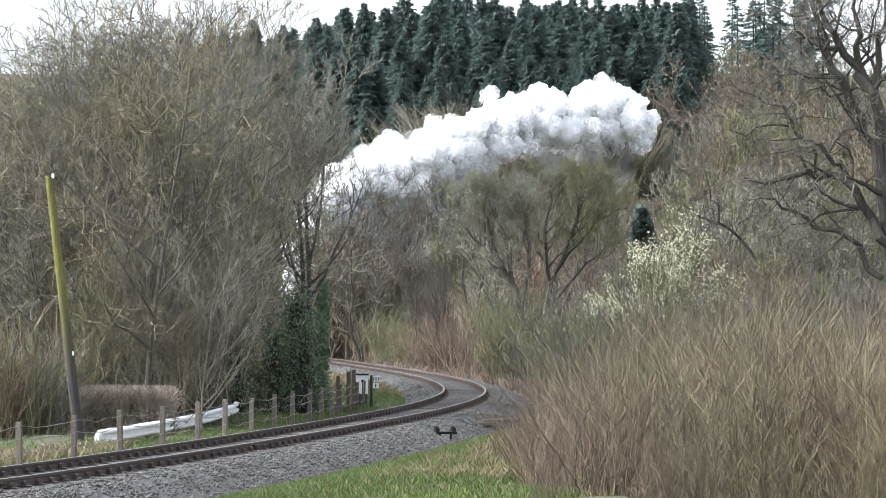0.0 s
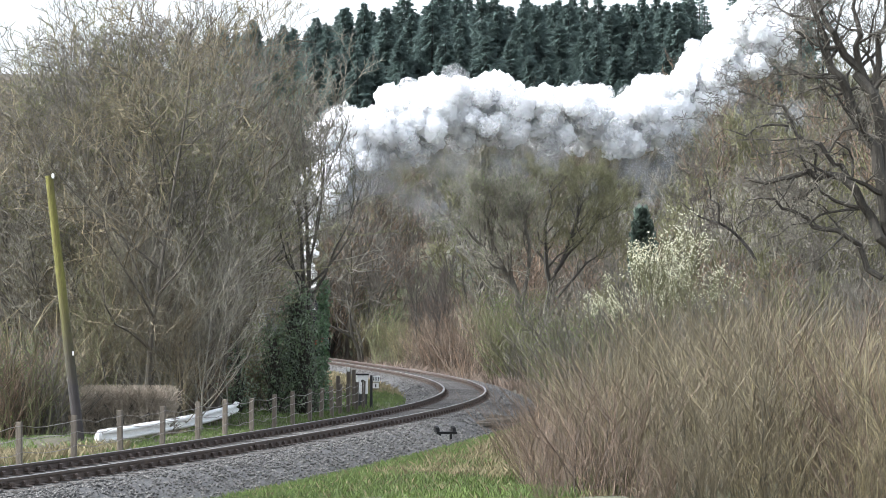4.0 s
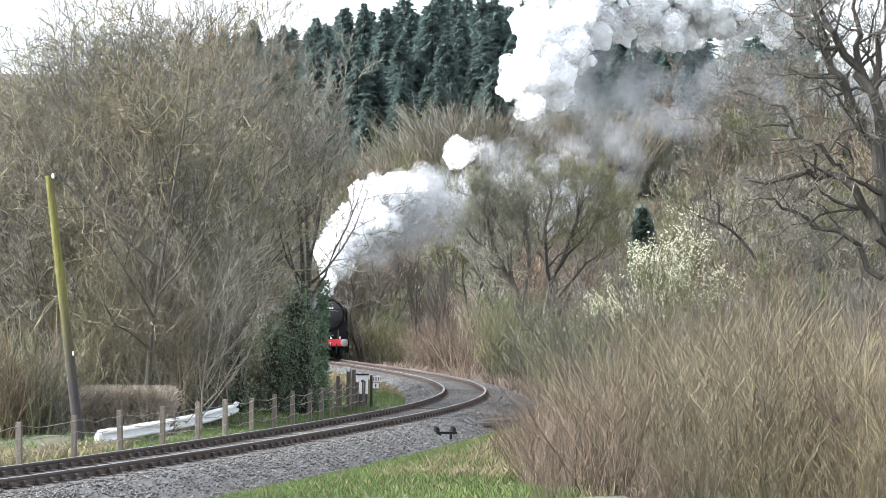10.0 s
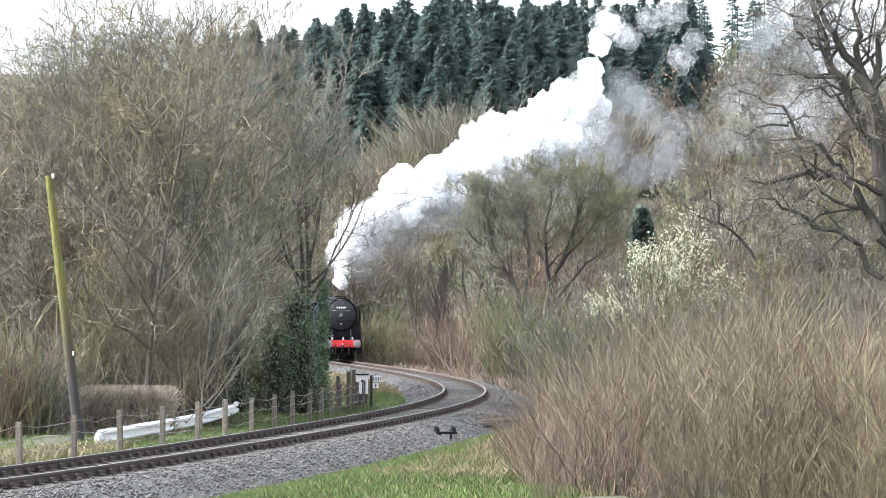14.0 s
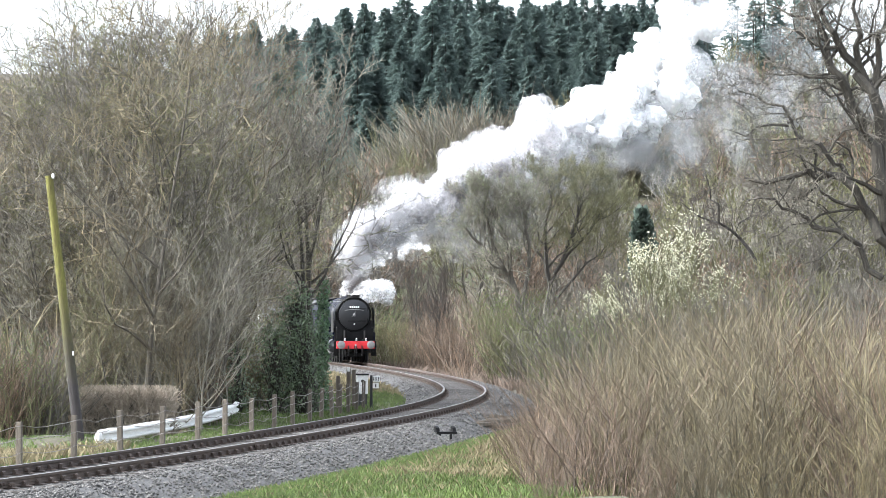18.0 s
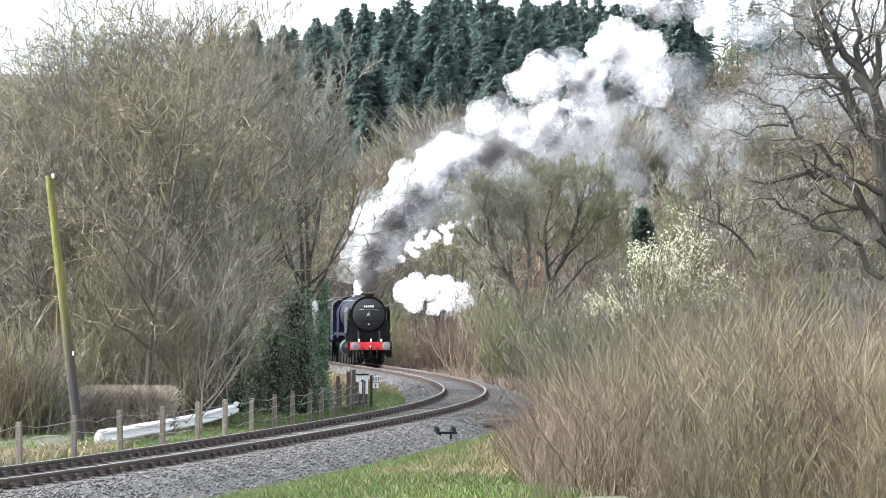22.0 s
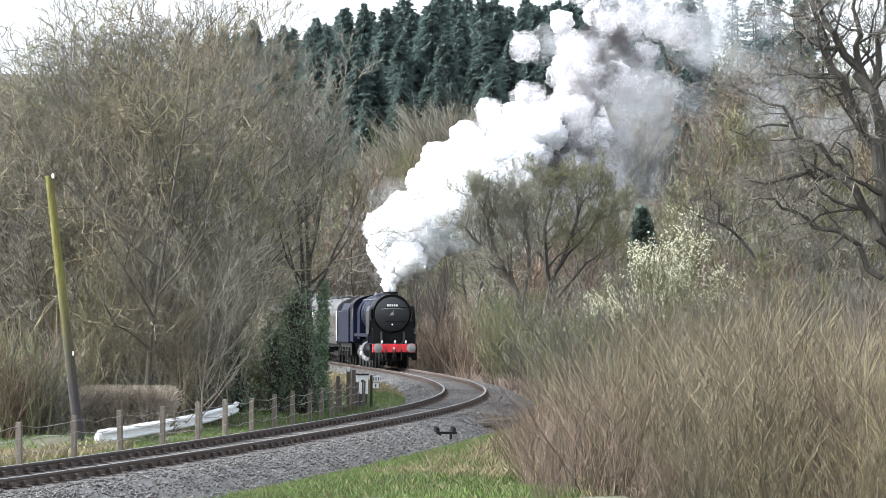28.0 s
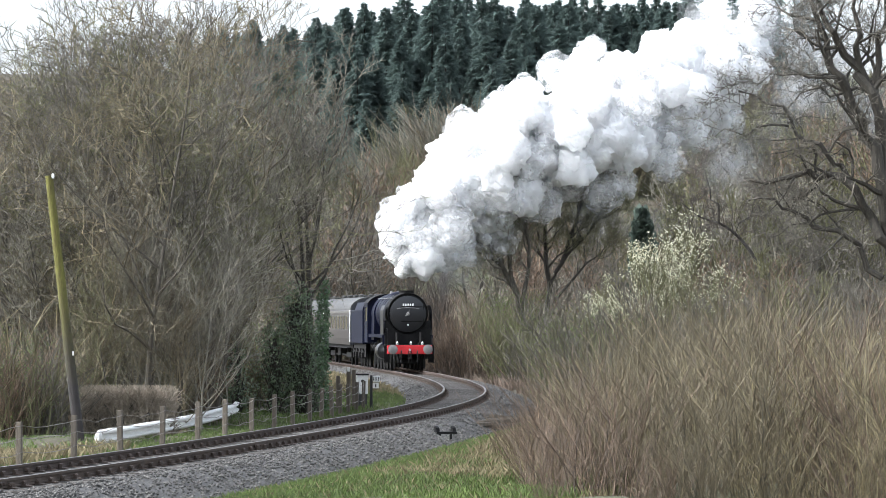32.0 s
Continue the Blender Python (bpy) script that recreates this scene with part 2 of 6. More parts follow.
# ---- mesh building ----
class Buf:
    """Vertices and faces gathered for one mesh."""

    def __init__(self):
        self.v, self.f, self.smooth = [], [], False

    def add(self, verts, faces):
        o = len(self.v)
        self.v.extend(verts)
        self.f.extend([tuple(i + o for i in f) for f in faces])
        return self

    def tube(self, pts, radii, n=3, cap=False):
        o = len(self.v)
        k = len(pts)
        for i in range(k):
            p = pts[i]
            q, r = pts[max(i - 1, 0)], pts[min(i + 1, k - 1)]
            dx, dy, dz = r[0] - q[0], r[1] - q[1], r[2] - q[2]
            d = math.sqrt(dx * dx + dy * dy + dz * dz) or 1e-6
            dx, dy, dz = dx / d, dy / d, dz / d
            if abs(dz) < 0.9:
                ax, ay, az = dy, -dx, 0.0
            else:
                ax, ay, az = 0.0, dz, -dy
            e = math.sqrt(ax * ax + ay * ay + az * az)
            ax, ay, az = ax / e, ay / e, az / e
            bx, by, bz = dy * az - dz * ay, dz * ax - dx * az, dx * ay - dy * ax
            for j in range(n):
                c, s = math.cos(2 * math.pi * j / n) * radii[i], math.sin(2 * math.pi * j / n) * radii[i]
                self.v.append((p[0] + ax * c + bx * s, p[1] + ay * c + by * s, p[2] + az * c + bz * s))
        for i in range(k - 1):
            for j in range(n):
                a, b = o + i * n + j, o + i * n + (j + 1) % n
                self.f.append((a, b, b + n, a + n))
        if cap:
            self.f.append(tuple(range(o + n - 1, o - 1, -1)))
            self.f.append(tuple(range(o + (k - 1) * n, o + k * n)))
        return self

    def box(self, x0, x1, y0, y1, z0, z1, c=0.0):
        """A box with chamfered edges of width c."""
        if c <= 0:
            self.add([(x, y, z) for x in (x0, x1) for y in (y0, y1) for z in (z0, z1)],
                     [(0, 1, 3, 2), (4, 6, 7, 5), (0, 4, 5, 1), (2, 3, 7, 6), (0, 2, 6, 4), (1, 5, 7, 3)])
            return self
        rings = []
        for x, k in ((x0, c), (x0 + c, 0), (x1 - c, 0), (x1, c)):
            d = c
            rings.append([(x, y0 + k, z0 + k + d), (x, y0 + k + d, z0 + k), (x, y1 - k - d, z0 + k), (x, y1 - k, z0 + k + d),
                          (x, y1 - k, z1 - k - d), (x, y1 - k - d, z1 - k), (x, y0 + k + d, z1 - k), (x, y0 + k, z1 - k - d)])
        o = len(self.v)
        for r in rings:
            self.v.extend(r)
        for i in range(3):
            for j in range(8):
                a, b = o + i * 8 + j, o + i * 8 + (j + 1) % 8
                self.f.append((a, a + 8, b + 8, b))
        self.f.append(tuple(range(o, o + 8)))
        self.f.append(tuple(range(o + 31, o + 23, -1)))
        return self

    def lathe(self, prof, axis="x", centre=(0, 0, 0), n=24):
        """A turned body: prof holds (along, radius)."""
        o = len(self.v)
        for a, r in prof:
            for j in range(n):
                c, s = math.cos(2 * math.pi * j / n) * r, math.sin(2 * math.pi * j / n) * r
                p = {"x": (a, c, s), "y": (s, a, c), "z": (c, s, a)}[axis]
                self.v.append((p[0] + centre[0], p[1] + centre[1], p[2] + centre[2]))
        for i in range(len(prof) - 1):
            for j in range(n):
                a, b = o + i * n + j, o + i * n + (j + 1) % n
                self.f.append((a, b, b + n, a + n))
        if prof[0][1] > 1e-4:
            self.f.append(tuple(range(o + n - 1, o - 1, -1)))
        if prof[-1][1] > 1e-4:
            self.f.append(tuple(range(o + (len(prof) - 1) * n, o + len(prof) * n)))
        self.smooth = True
        return self

    def prism(self, outline, x0, x1):
        """An outline in y, z drawn out from x0 to x1."""
        n = len(outline)
        self.add([(x0, y, z) for y, z in outline] + [(x1, y, z) for y, z in outline],
                 [(i, (i + 1) % n, n + (i + 1) % n, n + i) for i in range(n)] + [tuple(range(n - 1, -1, -1)), tuple(range(n, 2 * n))])
        return self

    def mesh(self, name, material):
        me = bpy.data.meshes.new(name)
        me.from_pydata(self.v, [], self.f)
        me.materials.append(material)
        if self.smooth:
            me.shade_smooth()
            me.set_sharp_from_angle(angle=radians(40))
        return me


def part(name, buf, material, parent=None, label=""):
    me = buf if isinstance(buf, bpy.types.Mesh) else buf.mesh(name, material)
    ob = new(name, me)
    if parent is not None:
        ob.parent = parent
    return tagged(ob, label)


def thing(name, label, category, m=None, group="", kind=""):
    ob = new(name)
    ob.empty_display_size = 0.3
    if m is not None:
        ob.matrix_basis = m
    return tagged(ob, label, category, group, kind)


# ---- the line of the track: bends (1/m) at steps along it, counted from the near end ----
BEND_S = [-60, -30, -10, 0, 20.6, 41.2, 61.9, 82.5, 103.1, 123.8, 144.4, 165, 200, 235, 330]
BEND_K = [0, 0, 0.0065, 0.0065, 0.0021, 0.0011, 0.0036, 0.0037, 0.0019, 0.0015, 0.0006, -0.0003, 0.001, 0.006, 0.006]
SS = np.linspace(-60, 330, 1561)
KK = np.interp(SS, BEND_S, BEND_K)
_step = SS[1] - SS[0]
TT = np.concatenate([[0], np.cumsum((KK[1:] + KK[:-1]) / 2 * _step)])
_i0 = int(np.argmin(abs(SS + 6)))
TT += 1.2754 - TT[_i0]
_mid = (TT[1:] + TT[:-1]) / 2
TX = np.concatenate([[0], np.cumsum(np.cos(_mid) * _step)])
TY = np.concatenate([[0], np.cumsum(np.sin(_mid) * _step)])
TX += -11.492 - TX[_i0]
TY += 43.683 - TY[_i0]


def on_track(s, off=0.0):
    """Place and heading s metres along the track, off metres to the right of a traveller going away."""
    x, y, t = (float(np.interp(s, SS, a)) for a in (TX, TY, TT))
    return x + off * math.sin(t), y - off * math.cos(t), t


def track_side(X, Y):
    """Signed distance from the centreline, to the right of a traveller going away, and the place along it."""
    X, Y = np.asarray(X, float), np.asarray(Y, float)
    sx, sy, st, ss = TX[::6], TY[::6], TT[::6], SS[::6]
    best, u, s = np.full(X.shape, 1e18), np.zeros(X.shape), np.zeros(X.shape)
    for i in range(len(sx)):
        dx, dy = X - sx[i], Y - sy[i]
        d = dx * dx + dy * dy
        k = d < best
        best = np.where(k, d, best)
        u = np.where(k, dx * math.sin(st[i]) - dy * math.cos(st[i]), u)
        s = np.where(k, ss[i], s)
    return np.sign(u) * np.sqrt(best), s


def smooth(a, b, x):
    t = np.clip((np.asarray(x, float) - a) / (b - a), 0, 1)
    return t * t * (3 - 2 * t)


def ground_z(X, Y):
    X, Y = np.asarray(X, float), np.asarray(Y, float)
    u, s = track_side(X, Y)
    z = np.full(X.shape, -0.62)
    z = z + 0.20 * smooth(1.6, 2.4, -u) - 0.12 * smooth(4, 8, -u)
    hill = np.interp(Y, [232, 250, 270, 300, 340, 400, 600, 1200], [0, 2.6, 7, 11.5, 18, 27, 30, 22])
    z = z + hill * smooth(2.5, 9, u)
    z = z + 3.2 * smooth(5, 26, u) * smooth(95, 150, Y)
    z = z + np.interp(Y, [0, 30, 58, 70], [1.6, 0.6, 0.1, 0]) * smooth(2, 8, u)
    z = z + 2.0 * smooth(14, 60, -u)
    z = z + 0.18 * np.sin(X * 0.9 + 1.3 * np.sin(Y * 0.31)) * np.sin(Y * 0.43 + X * 0.2) * smooth(3.0, 6, abs(u))
    return z - 0.25 * smooth(3.2, 1.5, abs(u))


def gz(x, y):
    return float(ground_z(np.array([x]), np.array([y]))[0])


# ---- ground, ballast and track ----
def build_ground():
    xs = np.unique(np.concatenate([np.linspace(-1500, -60, 14), np.linspace(-60, -14, 30), np.linspace(-14, 22, 110), np.linspace(22, 70, 30), np.linspace(70, 1500, 14)]))
    ys = np.unique(np.concatenate([np.linspace(-400, 30, 12), np.linspace(30, 150, 170), np.linspace(150, 300, 110), np.linspace(300, 460, 40), np.linspace(460, 4200, 14)]))
    X, Y = np.meshgrid(xs, ys)
    Z = ground_z(X, Y)
    rough = np.array([noise.noise(Vector((x * 0.8, y * 0.5, 0))) for x, y in zip(X.ravel(), Y.ravel())]).reshape(X.shape)
    u, _ = track_side(X, Y)
    Z = Z + rough * 0.16 * smooth(3.0, 5.0, abs(u)) * smooth(500, 300, Y)
    b = Buf()
    b.v = list(zip(X.ravel().tolist(), Y.ravel().tolist(), Z.ravel().tolist()))
    w = len(xs)
    b.f = [(j * w + i, j * w + i + 1, (j + 1) * w + i + 1, (j + 1) * w + i) for j in range(len(ys) - 1) for i in range(w - 1)]
    b.smooth = True
    return tagged(part("ground", b, GROUND), "rough grassy bank and leaf-littered wooded hillside", "ground", kind="structure")


ground = build_ground()


def sweep(prof, s0, s1, step, wobble=0.0):
    """A profile of (across, z) points drawn along the track."""
    b = Buf()
    n = len(prof)
    rows = int((s1 - s0) / step) + 1
    for i in range(rows):
        s = s0 + (s1 - s0) * i / (rows - 1)
        x, y, t = on_track(s)
        for k, (o, z) in enumerate(prof):
            w = wobble * noise.noise(Vector((s * 1.3, o * 2, 5))) if wobble else 0
            oo = o + (w * 2 if k in (0, n - 1) else 0)
            b.v.append((x + oo * math.sin(t), y - oo * math.cos(t), z + w))
    for i in range(rows - 1):
        for k in range(n - 1):
            a = i * n + k
            b.f.append((a, a + 1, a + n + 1, a + n))
    b.smooth = True
    return b


BED = [(-2.6, -0.85), (-2.1, -0.50), (-1.65, -0.25), (-1.2, -0.205), (-0.6, -0.235), (0, -0.215), (0.6, -0.235), (1.2, -0.205), (1.75, -0.235), (2.5, -0.55), (3.4, -0.95)]
track = thing("track", "single railway line curving through grey stone ballast", "railway track", kind="structure")
ballast = part("ballast", sweep(BED, -30, 300, 0.45, 0.07), STONE, track, "grey crushed-stone ballast bed")
HEAD = [(-0.035, -0.002), (-0.030, 0.0), (0.030, 0.0), (0.035, -0.002)]
SIDE = [(-0.035, -0.004), (-0.035, -0.045), (-0.011, -0.055), (-0.011, -0.115), (-0.035, -0.125), (-0.035, -0.15), (0.035, -0.15), (0.035, -0.125), (0.011, -0.115), (0.011, -0.055), (0.035, -0.045), (0.035, -0.004)]
for side in (-0.7525, 0.7525):
    rail = part("rail", sweep([(side + o, z) for o, z in SIDE], -30, 300, 0.8), RUST, track, "rust-brown steel rail with a worn bright head")
    part("rail_head", sweep([(side + o, z) for o, z in HEAD], -30, 300, 0.8), RAIL_TOP, rail)
    for js in (8.4, 26.7, 45.0, 63.3, 81.6, 99.9):
        x, y, t = on_track(js + (0.4 if side > 0 else 0), side)
        f = Buf()
        for q in (-0.055, 0.032):
            f.box(-0.36, 0.36, q, q + 0.023, -0.115, -0.05, 0.005)
        for bx in (-0.27, -0.1, 0.1, 0.27):
            f.box(bx - 0.025, bx + 0.025, -0.085, 0.085, -0.1, -0.06, 0.005)
        o = part("fishplate", f, RUST, track)
        o.matrix_basis = pose(x, y, 0, 0, 0, math.degrees(t))


def bare_tree(seed, height, stems=1, lean=0.0, levels=4, spread=0.9, first=0.25, kids=(9, 6, 5, 4), r0=None, up=0.25, crooked=0.22, thin=0.011, bole=None, limbs=()):
    """Trunk and crown of a leafless tree: tapering limbs that fork into twigs. Also gives the twig ends."""
    rng = random.Random(seed)
    trunk, crown, ends = Buf(), Buf(), []
    r0 = r0 or height * 0.013

    def limb(p, d, length, r, level):
        k = 1 if level == 4 else 2 if level == levels and level > 1 else (7, 5, 4, 3, 3)[level]
        pts, rad = [tuple(p)], [r]
        q, d = Vector(p), Vector(d)
        for i in range(k):
            d = (d + Vector((rng.gauss(0, 1), rng.gauss(0, 1), rng.gauss(0, 1))) * (bole if bole is not None and level == 0 else crooked) + Vector((0, 0, up * (0.5 if level == 0 else 1.0)))).normalized()
            q = q + d * (length / k)
            pts.append(tuple(q))
            rad.append(max(r * (1 - 0.8 * (i + 1) / k), thin * 0.6))
        if level == levels and level > 2:
            rad[-1] = thin * 0.3
        (trunk if level <= (1 if levels > 3 else 0) else crown).tube(pts, rad, (7, 5, 3, 3, 3)[level])
        if level == levels:
            ends.append((pts[-1], pts[-2]))
            return
        n = kids[level]
        for j in range(n):
            f = (first if level == 0 else 0.18) + (1 - (first if level == 0 else 0.18)) * (j + rng.random()) / n
            i = min(int(f * k), k - 1)
            a = f * k - i
            base = Vector(pts[i]).lerp(Vector(pts[i + 1]), a)
            along = (Vector(pts[i + 1]) - Vector(pts[i])).normalized()
            side = along.orthogonal().normalized()
            side.rotate(Matrix.Rotation(rng.random() * 2 * math.pi + j * 2.4, 3, along))
            dd = (along * (1 - 0.45 * spread) + side * spread).normalized()
            limb(base, dd, length * rng.uniform(0.42, 0.68) * (1.15 - 0.55 * f), max(r * (1 - 0.8 * f) * 0.6, thin), level + 1)

    for pts, r in limbs:  # drawn main limbs with their own forks
        pts = [Vector(p) for p in pts]
        fine = []
        for i in range(len(pts) - 1):
            for f in (0.0, 0.5):
                fine.append(pts[i].lerp(pts[i + 1], f) + Vector((rng.gauss(0, 1), rng.gauss(0, 1), rng.gauss(0, 1))) * (0.12 if f else 0.0))
        fine.append(pts[-1])
        n = len(fine)
        rad = [r * (1 - 0.75 * i / (n - 1)) for i in range(n)]
        trunk.tube([tuple(q) for q in fine], rad, 7)
        length = sum((fine[i + 1] - fine[i]).length for i in range(n - 1))
        for j in range(int(kids[0] * length / height) + 2):
            f = first + (1 - first) * (j + rng.random()) / (int(kids[0] * length / height) + 2)
            i = min(int(f * (n - 1)), n - 2)
            along = (fine[i + 1] - fine[i]).normalized()
            side = along.orthogonal().normalized()
            side.rotate(Matrix.Rotation(rng.random() * 6.28 + j * 2.4, 3, along))
            d = (along * (1 - 0.4 * spread) + side * spread).normalized()
            limb(fine[i].lerp(fine[i + 1], f * (n - 1) - i), d, height * rng.uniform(0.2, 0.34) * (1.2 - 0.5 * f), max(rad[i] * 0.5, thin), 1)
    for k in range(stems):
        a = rng.random() * 6.28
        w = (0.12 if stems > 1 else 0.03)
        d = Vector((math.cos(a) * w + lean, math.sin(a) * w, 1)).normalized()
        limb((math.cos(a) * 0.25 * (stems > 1), math.sin(a) * 0.25 * (stems > 1), -0.3), d, height * rng.uniform(0.82, 1.0), r0, 0)
    return trunk, crown, ends


def leaf_spray(b, rng, p, size, n, spread):
    """Small three-cornered leaves about a point."""
    for _ in range(n):
        c = [p[i] + rng.gauss(0, spread) for i in range(3)]
        d = Vector((rng.gauss(0, 1), rng.gauss(0, 1), rng.gauss(0, 1))).normalized() * size
        e = d.orthogonal().normalized() * size * 0.6
        b.add([(c[0] - d.x, c[1] - d.y, c[2] - d.z), (c[0] + e.x, c[1] + e.y, c[2] + e.z), (c[0] + d.x, c[1] + d.y, c[2] + d.z), (c[0] - e.x, c[1] - e.y, c[2] - e.z)], [(0, 1, 2, 3)])


def planted(ob, x, y, turn, size, sink=0.05):
    ob.matrix_basis = pose(x, y, gz(x, y) - sink, 0, 0, turn) @ Matrix.Diagonal((size, size, size, 1))
    return ob


def copy_planted(ob, x, y, turn, size, sink=0.05):
    new_ob = copy_thing(ob, pose(x, y, gz(x, y) - sink, 0, 0, turn))
    new_ob.scale = (size, size, size)
    return new_ob


def make_tree(name, label, category, trunk, crown, bark, twig, group=""):
    t = thing(name, label, category, group=group)
    part("trunk", trunk, bark, t)
    part("crown", crown, twig, t)
    return t


# ---- bare wood beside the fence ----
def wood_kinds():
    kinds = []
    for i, (stems, bark, twig, lab) in enumerate([
            (1, BARK, TWIG, "leafless grey-brown tree with dense fine twigs"),
            (2, BARK, TWIG_PALE, "leafless twin-stemmed tree with twigs coloured pale as if sunlit"),
            (3, BARK, TWIG, "leafless many-stemmed tree with grey-brown twigs"),
            # the pale twig colour carries the sun's highlights on this kind
            (2, BARK, TWIG_OLIVE, "leafless tree with lichen-green stems and twigs"),
            (1, BARK, TWIG_BROWN, "tall leafless tree with warm brown branch tips")]):
        kids = {1: (15, 6, 5, 3), 2: (9, 6, 4, 3), 3: (7, 5, 4, 3)}[stems]
        tr, cr, _ = bare_tree(100 + i, 12.0, stems, kids=kids, first=0.25, spread=0.8, up=0.13, crooked=0.17, bole=0.05, thin=0.0145, r0=0.1)
        kinds.append(make_tree("bare_tree", lab, "tree", tr, cr, bark, twig, "bare wood beside the fence"))
    return kinds


def plant_wood():
    rng = random.Random(5)
    kinds = wood_kinds()
    used = set()
    spots = []
    for row, (Y, lo, hi, n) in enumerate([(101, -13.0, -7.8, 6), (106, -13.5, -7.2, 7), (112, -14.5, -7.0, 8), (121, -15.5, -6.9, 9), (131, -17, -7.2, 10), (144, -19, -8.2, 10)]):
        for k in range(n):
            x = lo + (hi - lo) * (k + rng.uniform(0.1, 0.9)) / n
            spots.append((x, Y + rng.uniform(-4, 4)))
    for i, (x, y) in enumerate(spots):
        px = 784 + 6450 * x / y
        top = float(np.interp(px, [-100, 0, 100, 200, 300, 420, 500, 560, 620, 700], [240, 215, 135, 62, 45, 70, 95, 170, 250, 330]))
        h = (EYE_Z + (566 - top) * y / 6450) - gz(x, y)
        size = max(h, 3.5) / 12.0 * rng.uniform(0.68, 0.95)
        k = rng.choice([0, 1, 2, 3, 4, 1, 2])
        if k in used:
            copy_planted(kinds[k], x, y, rng.uniform(0, 360), size)
        else:
            used.add(k)
            planted(kinds[k], x, y, rng.uniform(0, 360), size)


plant_wood()


def plant_edge():
    """Thin young trees along the edge of the wood, with brushwood behind them."""
    rng = random.Random(52)
    kinds = []
    for i, (bark, twig, lab) in enumerate([(TWIG_PALE, TWIG_PALE, "thin pale leafless sapling at the edge of the wood"), (BARK, TWIG_OLIVE, "thin leafless sapling with mossy green twigs"), (TWIG_BROWN, TWIG_BROWN, "thin brown leafless sapling with arching twigs")]):
        tr, cr, _ = bare_tree(150 + i, 6.0, 1, levels=3, kids=(20, 6, 4), first=0.12, spread=0.7, up=0.16, crooked=0.14, bole=0.06, thin=0.010, r0=0.04)
        kinds.append(make_tree("wood_edge_sapling", lab, "tree", tr, cr, bark, twig, "saplings at the edge of the wood"))
    used = set()
    for Y, lo, hi, n, top in ((99, 120, 380, 10, 490), (104, 0, 400, 13, 460), (110, 60, 410, 11, 440), (118, 0, 440, 10, 400), (150, 60, 480, 14, 420), (158, 40, 500, 14, 440)):
        for k in range(n):
            y = Y + rng.uniform(-2.5, 2.5)
            x = (lo + (hi - lo) * (k + rng.random()) / n - 784) * y / 6450
            size = (EYE_Z + (566 - top - rng.uniform(-60, 110)) * y / 6450 - gz(x, y)) / 5.6
            # pale kind doubled: its colour stands in for light at the wood's shaded foot
            i = rng.choice([0, 0, 1, 2])
            if i in used:
                copy_planted(kinds[i], x, y, rng.uniform(0, 360), size)
            else:
                used.add(i)
                planted(kinds[i], x, y, rng.uniform(0, 360), size)


plant_edge()


# ---- scrub in front on the bank: thin upright stems ----
def shrub(seed, height, stems, spread, twigs, thin=0.008, sprays=5):
    """A leafless shrub in several sprays of stems."""
    rng = random.Random(seed)
    out_bufs = [Buf() for _ in range(sprays)]
    for number in range(stems):
        b = out_bufs[number * sprays // stems]
        a, r = (number + rng.random()) / stems * 6.28, math.sqrt(rng.random()) * spread * 0.45
        h = height * rng.uniform(0.55, 1.05)
        out = rng.uniform(0.1, 0.55) * spread
        p = Vector((math.cos(a) * r, math.sin(a) * r, -0.1))
        aa = a + rng.gauss(0, 0.7)
        d = Vector((math.cos(aa) * out * 0.6, math.sin(aa) * out * 0.6, h)).normalized()
        pts, rad = [tuple(p)], [thin * 1.9]
        for i in range(4):
            d = (d + Vector((rng.gauss(0, 0.21) + math.cos(aa) * 0.05 * out, rng.gauss(0, 0.21) + math.sin(aa) * 0.05 * out, 0))).normalized()
            p = p + d * h / 4
            pts.append(tuple(p))
            rad.append(thin * (1.9 - 0.32 * (i + 1)))
        b.tube(pts, rad, 3)
        for _ in range(twigs):
            i = rng.choice([0, 1, 1, 2, 2, 3])
            q = Vector(pts[i]).lerp(Vector(pts[i + 1]), rng.random())
            e = (d + Vector((rng.gauss(0, 0.55), rng.gauss(0, 0.55), rng.uniform(-0.1, 0.4)))).normalized()
            L = h * rng.uniform(0.10, 0.34)
            m = q + e * L * 0.5
            e = (e + Vector((rng.gauss(0, 0.15), rng.gauss(0, 0.15), 0.2))).normalized()
            b.tube([tuple(q), tuple(m + e * L * 0.5)], [thin * 0.85, thin * 0.4], 3)
    return out_bufs


